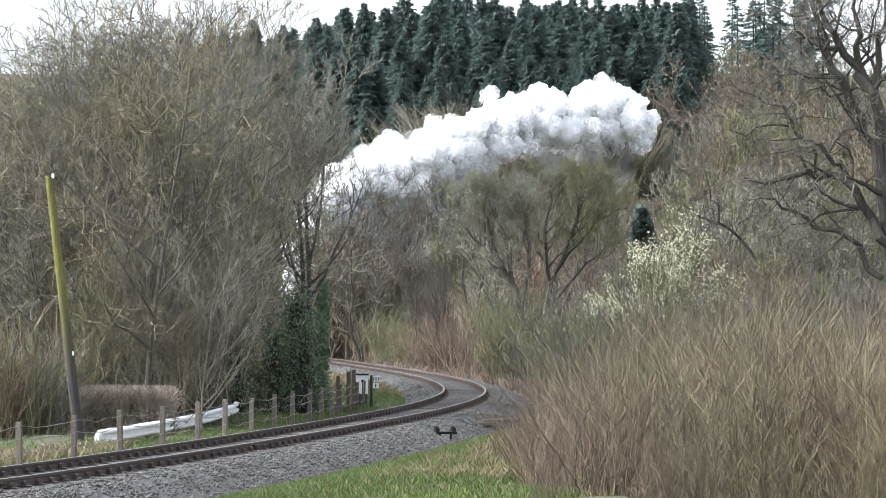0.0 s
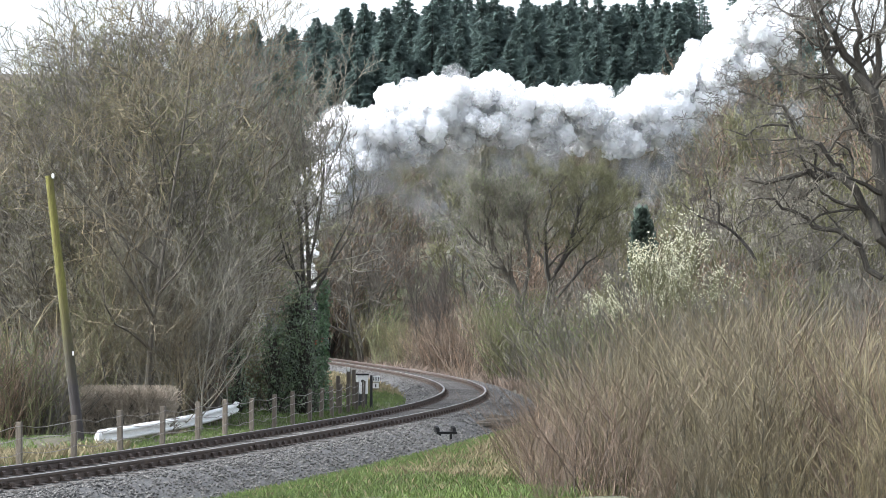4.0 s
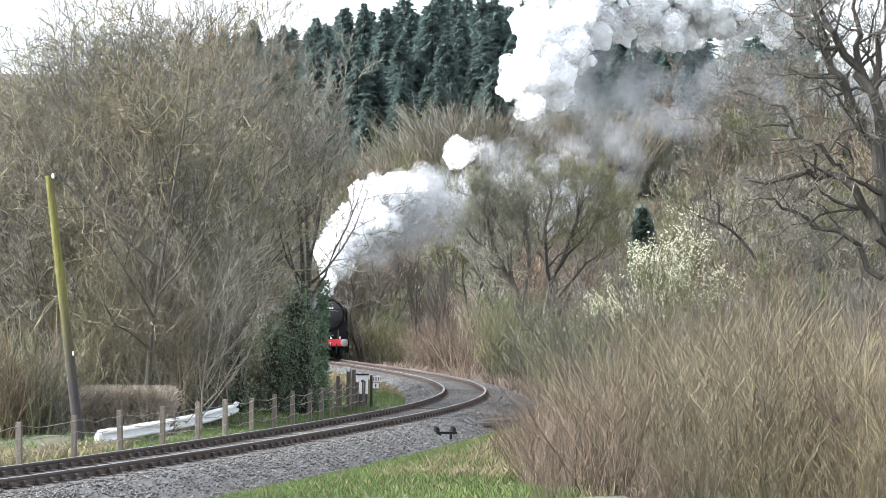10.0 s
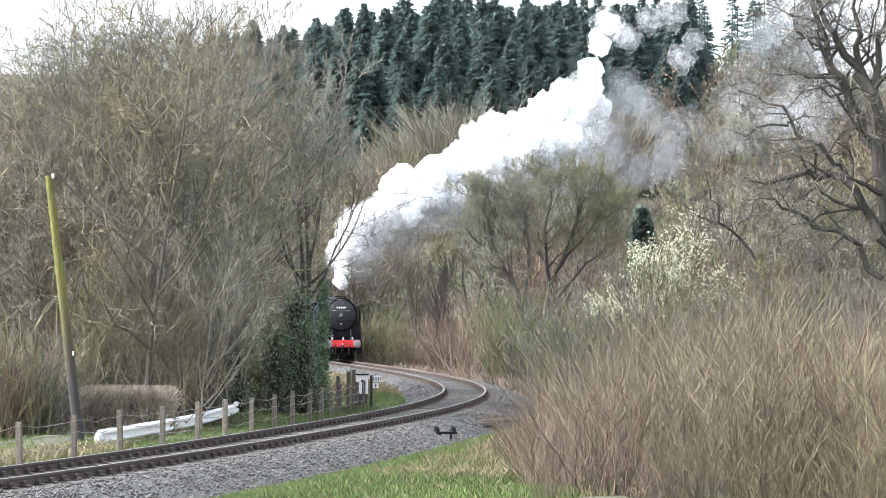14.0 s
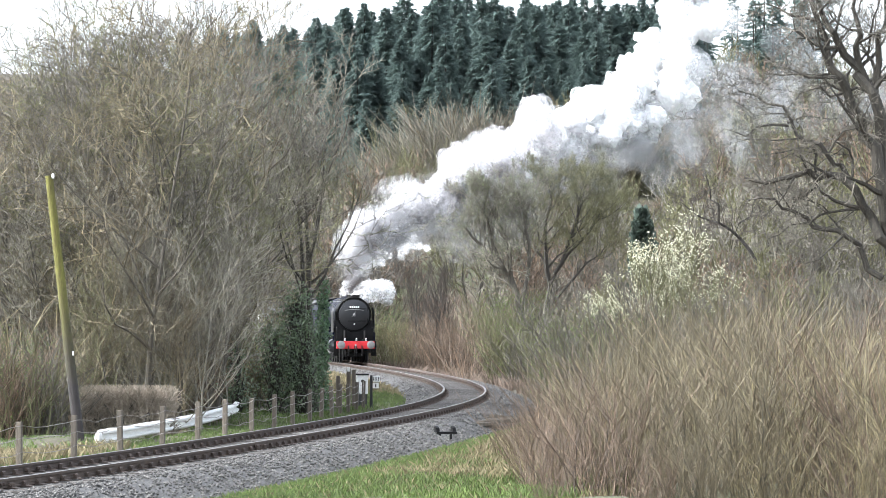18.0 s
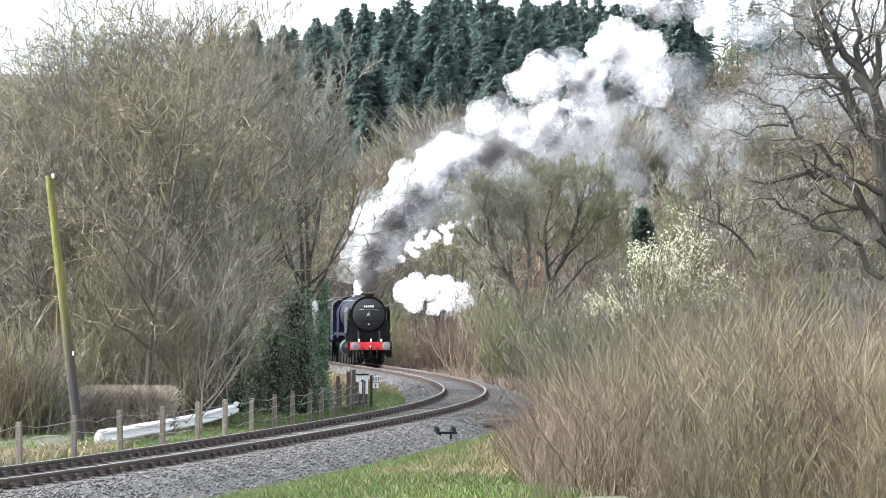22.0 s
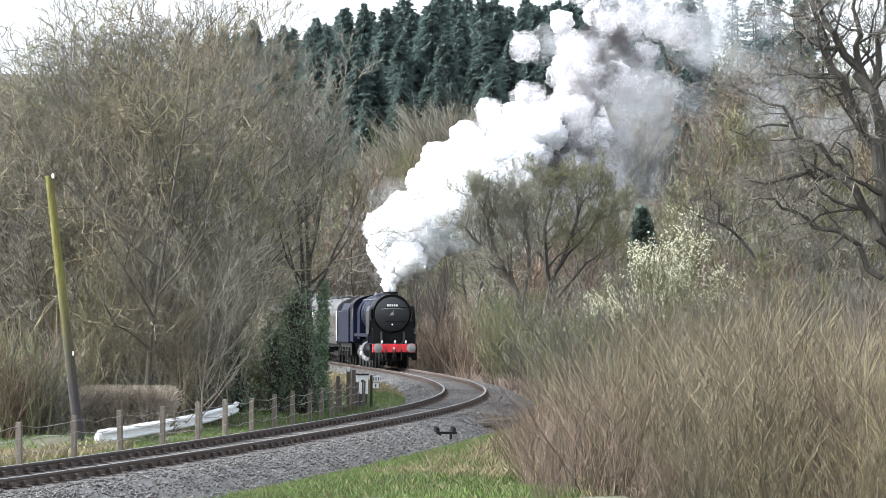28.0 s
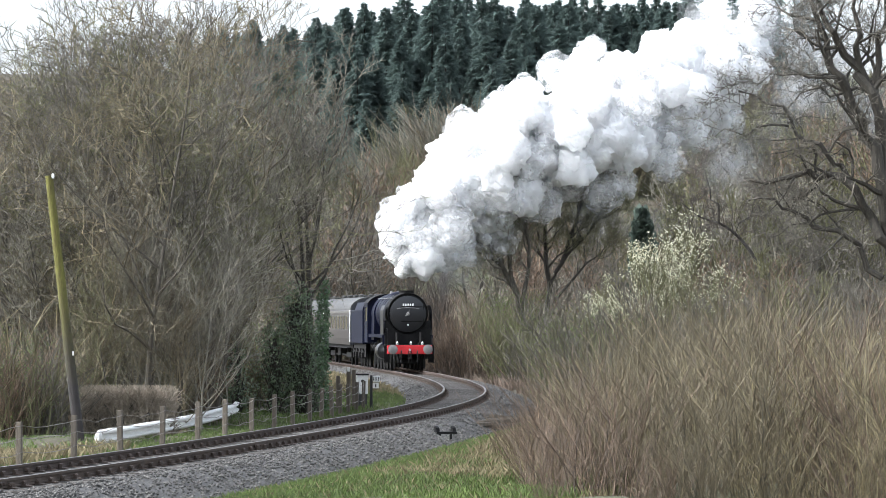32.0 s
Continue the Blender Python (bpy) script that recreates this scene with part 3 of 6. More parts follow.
def plant_scrub():
    rng = random.Random(8)
    kinds = []
    for i, (twig, lab) in enumerate([(TWIG_RED, "russet leafless willow scrub with fine upright stems"), (TWIG_TAN, "straw-coloured leafless scrub with fine upright stems"),
                                     (TWIG_BROWN, "olive-brown leafless thicket of thin stems"), (TWIG_TAN, "straw-coloured leafless scrub with arching stems")]):
        t = thing("willow_shrub", lab, "shrub", group="scrub on the near bank")
        for b in shrub(40 + i, 3.6, 40, 1.9 + 0.6 * (i == 3), 11, 0.0078):
            part("spray", b, twig, t)
        kinds.append(t)
    used = set()
    for Y, n in ((57, 6), (62, 9), (66, 10), (71, 11), (77, 12), (84, 12), (92, 12)):
        for k in range(n):
            px = (945 if Y < 75 else 915) + (1640 - 930) * (k + rng.uniform(0, 1)) / n
            y = Y + rng.uniform(-2.5, 2.5)
            x = (px - 784) * y / 6450
            top = float(np.interp(px, [880, 930, 1000, 1100, 1200, 1300, 1400, 1500, 1650], [800, 690, 610, 560, 510, 480, 490, 505, 480])) + rng.uniform(0, 50) + (190 if Y == 57 else 0)
            h = EYE_Z + (566 - top) * y / 6450 - gz(x, y)
            k = 0 if px < 1010 and rng.random() < 0.7 else rng.choice([0, 0, 1, 2, 3, 2, 2])
            size = max(h, 0.9) / 3.7
            if k in used:
                copy_planted(kinds[k], x, y, rng.uniform(0, 360), size)
            else:
                used.add(k)
                planted(kinds[k], x, y, rng.uniform(0, 360), size)


plant_scrub()


# ---- conifers on the hill ----
def conifer(seed, height, gaps=0.0, wide=0.25):
    """A spruce: whorls of drooping boughs, each a fan of small needle sprays."""
    rng = random.Random(seed)
    trunk, crown = Buf(), Buf()
    trunk.tube([(0, 0, -0.5), (0.05, 0, height * 0.5), (0, 0.04, height)], [height * 0.014, height * 0.009, 0.02], 6)
    low = 0.04 + gaps * 0.4
    for _ in range(800 if gaps == 0 else 150):
        f = low + (0.985 - low) * rng.random() ** 0.85
        z = f * height
        reach = min((1 - f) ** 0.55 * height * wide, height * 0.17) + 0.12
        a = rng.random() * 6.28
        L = reach * rng.uniform(0.55, 1.15) * (0.8 + 0.35 * noise.noise(Vector((a * 1.5, z * 0.8, seed))))
        droop = rng.uniform(-0.15, 0.65) - 0.5 * max(0.0, f - 0.7)
        tip = Vector((math.cos(a) * L, math.sin(a) * L, z - droop * L))
        base = Vector((0, 0, z))
        crown.tube([tuple(base), tuple(tip)], [0.03, 0.01], 3)
        side = Vector((-math.sin(a), math.cos(a), 0))
        for j in range(12):
            g = 0.45 + 0.55 * (j + rng.random()) / 12
            q = base.lerp(tip, g)
            w = L * 0.20 * (1.15 - g) + 0.15 * min(1.0, 0.4 + 5 * (1 - f))
            for sg in (-1, 1):
                e = q + side * sg * w * rng.uniform(0.6, 1.2) + (tip - base) * rng.uniform(0.04, 0.2) + Vector((0, 0, rng.uniform(-1.0, 0.25) * w))
                t = (tip - base).normalized() * 0.075
                crown.add([tuple(q - t), tuple(q + t + Vector((0, 0, rng.uniform(0.02, 0.12)))), tuple(e)], [(0, 1, 2)])
    return trunk, crown


def plant_conifers():
    rng = random.Random(3)
    kinds = []
    for i in range(4):
        tr, cr = conifer(60 + i, 14.0, 0.45 if i == 3 else 0.0, (0.22, 0.26, 0.30, 0.2)[i])
        kinds.append(make_tree("conifer", "thin open conifer with bare lower trunk" if i == 3 else "dark green spruce in a hillside plantation", "tree", tr, cr, DARK_BARK, NEEDLES, "hillside conifers"))
    used = set()
    for Y, lo, hi, n in ((297, -7, 21, 12), (305, -9, 22, 15), (314, -12, 23, 19), (326, -19, 31, 26), (342, -24, 36, 34), (356, -26, 37, 36), (370, -27, 38, 36)):
        for k in range(n):
            x = lo + (hi - lo) * (k + rng.uniform(0.15, 0.85)) / n
            y = Y + rng.uniform(-6, 6)
            px = 784 + 6450 * x / y
            i = 3 if px > 1225 else rng.choice([0, 1, 2])
            if px > 1225 and rng.random() < 0.35:
                continue
            top = float(np.interp(px, [300, 380, 450, 560, 650, 900, 1250, 1450], [92, 66, 50, 38, 6, 2, 0, -30])) + rng.uniform(-20, 32) + 4.2 * max(0, 330 - Y)
            size = max((EYE_Z + (566 - top) * y / 6450 - gz(x, y)) / 14.0, 0.5)
            if i in used:
                copy_planted(kinds[i], x, y, rng.uniform(0, 360), size)
            else:
                used.add(i)
                planted(kinds[i], x, y, rng.uniform(0, 360), size)


plant_conifers()


# ---- bare trees and bushes on the slope behind the line ----
def plant_slope():
    rng = random.Random(21)
    kinds = []
    for i, (twig, lab, name) in enumerate([(TWIG_OLIVE, "low leafless tree with olive-brown twigs", "hillside_tree"), (TWIG_PALE, "leafless hillside tree with pale twigs", "hillside_tree"),
                                     (TWIG, "leafless grey-brown hillside tree", "hillside_tree"), (TWIG_RED, "russet leafless hillside bush", "hillside_tree")]):
        tr, cr, _ = bare_tree(200 + i, 7.0, 2, levels=3, kids=(8, 5, 4), first=0.1, spread=0.85, up=0.28, thin=0.032)
        kinds.append(make_tree(name, lab, "tree", tr, cr, BARK, twig, "bare trees on the hillside"))
    used = set()
    rows = [(335, 1240, 1720, 205, 16), (298, 520, 720, 240, 8), (282, 530, 760, 285, 9), (266, 540, 690, 335, 8), (254, 530, 660, 390, 6), (300, 690, 1300, 185, 18), (285, 660, 1400, 245, 22), (268, 760, 1560, 300, 20), (255, 1260, 1620, 180, 12), (252, 830, 1600, 330, 18), (238, 860, 1600, 360, 16), (222, 960, 1620, 385, 14), (205, 1020, 1640, 400, 14), (185, 1060, 1640, 420, 12), (165, 1080, 1640, 440, 12), (145, 1060, 1640, 470, 12), (122, 1000, 1640, 500, 12)]
    for Y, lo, hi, top, n in rows:
        for k in range(n):
            px = lo + (hi - lo) * (k + rng.random()) / n
            y = Y + rng.uniform(-6, 6)
            x = (px - 784) * y / 6450
            tt = top + rng.uniform(-15, 60)
            if px > 1200 and Y > 180:
                tt -= 60 + 60 * smooth(1200, 1400, px)
            h = EYE_Z + (566 - tt) * y / 6450 - gz(x, y)
            size = min(max(h, 2.0) / 7.0, 1.5)
            i = rng.choice([0, 0, 1, 2, 3]) if Y > 150 else rng.choice([0, 2, 2, 3])
            if i in used:
                copy_planted(kinds[i], x, y, rng.uniform(0, 360), size)
            else:
                used.add(i)
                planted(kinds[i], x, y, rng.uniform(0, 360), size)


plant_slope()


def plant_coppice():
    """Pale upright coppice in front of the conifers."""
    rng = random.Random(66)
    kinds = []
    for i, (twig, lab) in enumerate([(TWIG_PALE, "pale straw-coloured leafless coppice of upright shoots"), (TWIG_OLIVE, "olive leafless coppice of upright shoots"), (TWIG_BROWN, "brown leafless coppice of upright shoots")]):
        t = thing("coppice_shrub", lab, "shrub", group="coppice on the hillside")
        for b in shrub(540 + i, 6.0, 80, 3.6, 9, 0.022, 4):
            part("spray", b, twig, t)
        kinds.append(t)
    used = set()
    for lo, hi, n, first in ((690, 890, 13, 0), (930, 1110, 11, 2), (700, 1150, 14, 1)):
        for k in range(n):
            px = lo + (hi - lo) * (k + rng.random()) / n
            y = (286 if first == 1 else 291) + rng.uniform(-3, 3)
            x = (px - 784) * y / 6450
            top = float(np.interp(px, [690, 750, 800, 850, 900, 950, 1050, 1120], [235, 190, 165, 160, 200, 195, 170, 195])) + rng.uniform(-8, 30) + (45 if first == 1 else 0)
            size = min(max((EYE_Z + (566 - top) * y / 6450 - gz(x, y)) / 6.0, 0.5), 1.5)
            i = rng.choice([first, first, rng.randrange(3)])
            if i in used:
                copy_planted(kinds[i], x, y, rng.uniform(0, 360), size)
            else:
                used.add(i)
                planted(kinds[i], x, y, rng.uniform(0, 360), size)


plant_coppice()


# ---- the train ----
RUN_T = [0, 6, 9, 13, 19, 28, 32]
RUN_S = [209.3, 194.7, 187.5, 177.3, 161.8, 141.3, 131.0]
RUN = np.polyfit(RUN_T, RUN_S, 3)


def run(t):
    """How far along the line the front buffer beam stands at t seconds; the train comes towards the camera."""
    return float(np.polyval(RUN, t))


def rolled(t, front, back):
    """The pose of a vehicle whose two pivots are front and back metres behind the buffer beam."""
    s = run(t)
    x0, y0, _ = on_track(s + front)
    x1, y1, _ = on_track(s + back)
    a = math.atan2(y0 - y1, x0 - x1)
    return pose(x0 + front * math.cos(a), y0 + front * math.sin(a), 0, 0, 0, math.degrees(a))


def disc_wheel(r, width, spokes, hub):
    """Tyre with a flange, rim, spokes and hub; the axle lies along y."""
    tyre, web = Buf(), Buf()
    tyre.lathe([(-width / 2, r * 0.88), (-width / 2, r + 0.03), (-width / 2 + 0.03, r + 0.03), (-width / 2 + 0.04, r), (width / 2, r - 0.005), (width / 2, r * 0.88), (-width / 2, r * 0.88)], "y", n=32)
    web.lathe([(-width / 2, 0.02), (-width / 2, hub), (width / 2 + 0.02, hub), (width / 2 + 0.02, 0.02)], "y", n=16)
    for k in range(spokes):
        a = 2 * math.pi * k / spokes
        web.tube([(math.cos(a) * hub * 0.8, 0, math.sin(a) * hub * 0.8), (math.cos(a) * r * 0.9, 0, math.sin(a) * r * 0.9)], [0.045, 0.032], 4)
    return tyre, web


def wheel(parent, x, y, r, spokes, hub=0.13, paint=SOOT):
    tyre, web = disc_wheel(r, 0.14, spokes, hub)
    w = part("wheel", web, paint, parent)
    part("tyre", tyre, SOOT, w)
    w.location = (x, y, r)
    WHEELS.append((w, x, y, r))
    return w


WHEELS, RODS = [], []


def bar(b, p, q, r, n=6):
    return b.tube([p, q], [r, r], n, True)


def build_loco():
    L = thing("steam_locomotive", "dark blue steam locomotive with a black smokebox and red buffer beam", "locomotive")
    part("buffer_beam", Buf().box(-0.16, 0, -1.12, 1.12, 0.84, 1.27, 0.015), RED, L, "red painted buffer beam")
    for y in (-0.865, 0.865):
        b = part("buffer", Buf().lathe([(0, 0.17), (0.06, 0.17), (0.07, 0.12), (0.32, 0.11), (0.33, 0.06), (0.42, 0.06)], "x", (0, y, 1.07), 20), SOOT, L)
        part("buffer_head", Buf().lathe([(0.41, 0.05), (0.42, 0.235), (0.45, 0.235), (0.475, 0.16), (0.48, 0.01)], "x", (0, y, 1.07), 28), STEEL, b, "bright steel buffer head")
    hook = Buf()
    hook.tube([(0, 0, 1.05), (0.2, 0, 1.07), (0.28, 0, 1.0), (0.22, 0, 0.92), (0.12, 0, 0.94)], [0.05, 0.045, 0.04, 0.035, 0.02], 8)
    part("coupling_hook", hook, STEEL, L, "steel drawhook")
    shackle = Buf()
    for y in (-0.06, 0.06):
        bar(shackle, (0.14, y, 1.0), (0.16, y, 0.62), 0.022)
    bar(shackle, (0.16, -0.1, 0.62), (0.16, 0.1, 0.62), 0.03)
    bar(shackle, (0.16, -0.06, 0.6), (0.15, -0.06, 0.42), 0.02)
    bar(shackle, (0.16, 0.06, 0.6), (0.15, 0.06, 0.42), 0.02)
    part("screw_coupling", shackle, SOOT, L)
    for y in (-0.42, 0.38):
        h = Buf()
        h.tube([(0.0, y, 1.0), (0.08, y, 0.95), (0.1, y, 0.7), (0.05, y, 0.5)], [0.035] * 4, 8)
        h.lathe([(0, 0.05), (0.07, 0.05)], "z", (0.05, y, 0.44), 10)
        part("brake_hose", h, BLACK, L, "rubber brake hose")
    for y in (-0.62, 0.05, 0.62):
        lamp = part("headlamp", Buf().box(0.0, 0.10, y - 0.045, y + 0.045, 1.31, 1.43, 0.012), LAMP_WHITE, L, "white enamelled headlamp")
        part("lens", Buf().lathe([(0.10, 0.032), (0.11, 0.03), (0.115, 0.012)], "x", (0, y, 1.375), 12), GLASS, lamp)
        bar_top = Buf().lathe([(1.43, 0.03), (1.455, 0.03), (1.465, 0.01)], "z", (0.05, y, 0), 10)
        part("lamp_cap", bar_top, LAMP_WHITE, lamp)
    part("front_step_plate", Buf().box(-1.3, -0.05, -1.2, 1.2, 1.26, 1.30, 0.01), SOOT, L)
    part("frame_front", Buf().box(-1.25, -0.14, -0.62, -0.56, 0.75, 1.9, 0.01).box(-1.25, -0.14, 0.56, 0.62, 0.75, 1.9, 0.01).box(-1.2, -1.1, -0.6, 0.6, 1.2, 2.1, 0.01), SOOT, L)
    part("main_frame", Buf().box(-11.9, -0.3, -0.55, -0.50, 0.55, 1.4).box(-11.9, -0.3, 0.50, 0.55, 0.55, 1.4).box(-11.5, -0.6, -0.5, 0.5, 1.0, 1.25), SOOT, L)
    # smokebox and boiler
    part("front_apron", Buf().box(-1.2, -1.14, -1.15, 1.15, 1.3, 2.5, 0.01), SOOT, L, "black front plate below the smokebox")
    part("smokebox", Buf().lathe([(-1.12, 0.96), (-1.02, 1.0), (-1.06, 1.02), (-3.2, 1.0)], "x", (0, 0, 2.86), 40), SOOT, L, "matt black smokebox")
    door = part("smokebox_door", Buf().lathe([(-1.08, 0.90), (-1.0, 0.90), (-0.97, 0.80), (-0.92, 0.5), (-0.89, 0.22), (-0.88, 0.01)], "x", (0, 0, 2.82), 40), BLACK, L, "domed black smokebox door")
    hinge = Buf()
    for z in (3.18, 2.46):
        bar(hinge, (-0.95, 0.72, z), (-0.90, -0.35, z), 0.025)
    bar(hinge, (-1.0, 0.78, 3.3), (-1.0, 0.78, 2.35), 0.03)
    part("hinge", hinge, SOOT, door)
    dart = Buf()
    dart.lathe([(-0.88, 0.09), (-0.82, 0.08), (-0.80, 0.03)], "x", (0, 0, 2.82), 14)
    bar(dart, (-0.8, 0, 2.82), (-0.78, 0.05, 3.02), 0.015)
    bar(dart, (-0.79, 0, 2.82), (-0.77, -0.16, 2.72), 0.015)
    part("door_handle", dart, STEEL, door, "polished door dart handle")
    rail_b = Buf().tube([(-0.93, -0.55, 3.08), (-0.87, -0.3, 3.12), (-0.86, 0, 3.13), (-0.87, 0.3, 3.12), (-0.93, 0.55, 3.08)], [0.018] * 5, 6)
    part("handrail", rail_b, STEEL, door, "polished handrail")
    plate = part("number_plate", Buf().box(-0.93, -0.865, -0.33, 0.33, 3.2, 3.36, 0.006), BLACK, door, "black cast plate with white figures")
    for k in range(5):
        y = 0.235 - k * 0.1175
        part("figure", Buf().box(-0.866, -0.858, y - 0.036, y + 0.036, 3.225, 3.335, 0.002), LAMP_WHITE, plate)
    part("shed_plate", Buf().lathe([(-0.93, 0.045), (-0.90, 0.04)], "x", (0, 0, 2.28), 14), LAMP_WHITE, door)
    part("saddle", Buf().prism([(-0.55, 1.2), (0.55, 1.2), (0.75, 2.1), (0.5, 2.0), (-0.5, 2.0), (-0.75, 2.1)], -2.9, -1.3), SOOT, L)
    part("chimney", Buf().lathe([(3.72, 0.55), (3.8, 0.40), (3.86, 0.37), (3.95, 0.38), (3.97, 0.41), (3.99, 0.41), (3.99, 0.30), (3.8, 0.28)], "z", (-1.75, 0, 0), 32), SOOT, L, "short black double chimney")
    boiler = part("boiler", Buf().lathe([(-3.2, 0.96), (-5.5, 0.97), (-7.2, 1.03), (-8.2, 1.04)], "x", (0, 0, 2.86), 40), BLUE, L, "dark blue boiler cladding")
    for x in (-3.25, -4.5, -5.7, -6.9):
        r = 0.975 if x > -5.6 else 0.975 + (-x - 5.5) * 0.036
        part("boiler_band", Buf().lathe([(x, r), (x, r + 0.012), (x - 0.06, r + 0.012), (x - 0.06, r)], "x", (0, 0, 2.86), 40), BLACK, boiler)
    fb = [(1.12 * math.sin(a), 2.82 + 1.06 * math.cos(a)) for a in [radians(v) for v in range(-100, 101, 10)]]
    part("firebox", Buf().prism([(-1.12, 1.5)] + fb + [(1.12, 1.5)], -10.0, -8.2), BLUE, L)
    part("dome", Buf().lathe([(3.80, 0.52), (3.88, 0.40), (3.93, 0.3), (3.965, 0.16), (3.97, 0.01)], "z", (-6.2, 0, 0), 24), BLUE, L)
    for y in (-0.16, 0.16):
        part("safety_valve", Buf().lathe([(3.85, 0.09), (3.9, 0.075), (4.0, 0.06), (4.02, 0.03)], "z", (-8.9, y, 0), 12), STEEL, L, "brass safety valve")
    # running plates, deflectors, handrails
    for sg in (-1, 1):
        part("running_plate", Buf().box(-9.9, -1.2, sg * 1.0 - 0.25, sg * 1.0 + 0.25, 1.76, 1.80, 0.008).box(-9.9, -1.2, sg * 1.25 - 0.012, sg * 1.25 + 0.012, 1.64, 1.80).box(-1.25, -1.2, sg * 1.0 - 0.25, sg * 1.0 + 0.25, 1.3, 1.8), BLUE, L)
        d = Buf()
        d.prism([(sg * 1.205, 1.8), (sg * 1.22, 1.8), (sg * 1.22, 3.0), (sg * 1.13, 3.25), (sg * 1.115, 3.25), (sg * 1.205, 3.0)], -2.9, -1.05)
        part("smoke_deflector", d, BLACK, L, "upright black smoke deflector plate")
        h = Buf().tube([(-1.2, sg * 0.78, 3.62), (-9.0, sg * 0.84, 3.62)], [0.018, 0.018], 6)
        for x in (-1.6, -3.2, -4.8, -6.4, -8.0):
            bar(h, (x, sg * 0.70, 3.57), (x, sg * 0.80, 3.62), 0.014)
        part("boiler_handrail", h, STEEL, L, "polished handrail")
        v = Buf().tube([(-0.12, sg * 1.1, 1.3), (-0.12, sg * 1.1, 1.95), (-0.2, sg * 1.08, 2.05), (-1.15, sg * 1.05, 2.1)], [0.016] * 4, 6)
        part("grab_rail", v, SOOT, L)
        c = Buf().lathe([(-3.4, 0.05), (-3.4, 0.40), (-3.3, 0.43), (-2.2, 0.43), (-2.12, 0.40), (-2.1, 0.2), (-2.02, 0.1), (-1.98, 0.02)], "x", (0, sg * 1.02, 0.98), 24)
        part("cylinder", c, BLACK, L, "black outside cylinder")
        part("steam_pipe", Buf().tube([(-2.7, sg * 0.62, 2.5), (-2.7, sg * 0.95, 2.0), (-2.7, sg * 1.02, 1.4)], [0.14, 0.14, 0.14], 12), SOOT, L)
        part("slidebar", Buf().box(-4.9, -3.4, sg * 1.02 - 0.06, sg * 1.02 + 0.06, 1.2, 1.27, 0.01).box(-4.9, -3.4, sg * 1.02 - 0.06, sg * 1.02 + 0.06, 0.72, 0.79, 0.01), STEEL, L)
        st = Buf().box(-0.5, -0.44, sg * 1.1 - 0.14, sg * 1.1 + 0.14, 0.45, 1.28, 0.01).box(-0.5, -0.26, sg * 1.1 - 0.16, sg * 1.1 + 0.16, 0.62, 0.65).box(-0.5, -0.26, sg * 1.1 - 0.16, sg * 1.1 + 0.16, 0.42, 0.45)
        part("footstep", st, SOOT, L)
        g = Buf().tube([(-0.4, sg * 0.72, 0.85), (-0.25, sg * 0.74, 0.5), (-0.2, sg * 0.745, 0.12)], [0.05, 0.045, 0.04], 4)
        part("guard_iron", g, SOOT, L)
        for x in (-1.7, -3.6):
            wheel(L, x, sg * 0.75, 0.48, 10, 0.1, SOOT)
        for x in (-5.3, -7.35, -9.35):
            wheel(L, x, sg * 0.75, 0.94, 18, 0.17, BLUE)
        wheel(L, -11.3, sg * 0.75, 0.56, 10, 0.11, SOOT)
        rod = part("coupling_rod", Buf().box(-2.2, 2.2, -0.03, 0.03, -0.06, 0.06, 0.01).box(-2.17, -1.9, -0.045, 0.045, -0.1, 0.1, 0.02).box(1.9, 2.17, -0.045, 0.045, -0.1, 0.1, 0.02).box(-0.14, 0.14, -0.045, 0.045, -0.1, 0.1, 0.02), STEEL, L, "bright steel coupling rod")
        rod.location = (-7.33, sg * 0.93, 0.94)
        RODS.append((rod, sg))
    part("bogie_frame", Buf().box(-4.2, -1.1, -0.5, 0.5, 0.35, 0.6, 0.03), SOOT, L)
    # cab
    for sg in (-1, 1):
        cs = Buf().box(-12.0, -9.95, sg * 1.3 - 0.015, sg * 1.3 + 0.015, 1.35, 2.45).box(-12.0, -11.7, sg * 1.3 - 0.015, sg * 1.3 + 0.015, 2.45, 3.2)
        cs.box(-10.35, -9.95, sg * 1.3 - 0.015, sg * 1.3 + 0.015, 2.45, 3.2).box(-12.0, -9.95, sg * 1.3 - 0.015, sg * 1.3 + 0.015, 3.2, 3.4)
        side = part("cab_side", cs, BLUE, L, "dark blue cab side with windows")
        part("cab_window", Buf().box(-11.65, -10.4, sg * 1.29 - 0.006, sg * 1.29 + 0.006, 2.47, 3.18), GLASS, side)
    arch = [(1.32 * math.sin(a), 3.30 + 0.60 * math.cos(a)) for a in [radians(v) for v in range(-90, 91, 10)]]
    inner = [(y * 0.97, z - 0.035) for y, z in reversed(arch)]
    part("cab_roof", Buf().prism(arch + inner, -12.4, -9.85), SOOT, L)
    part("cab_front", Buf().prism([(-1.3, 1.35), (1.3, 1.35)] + [(y * 0.98, z - 0.02) for y, z in reversed(arch)], -9.99, -9.94), BLUE, L)
    return L


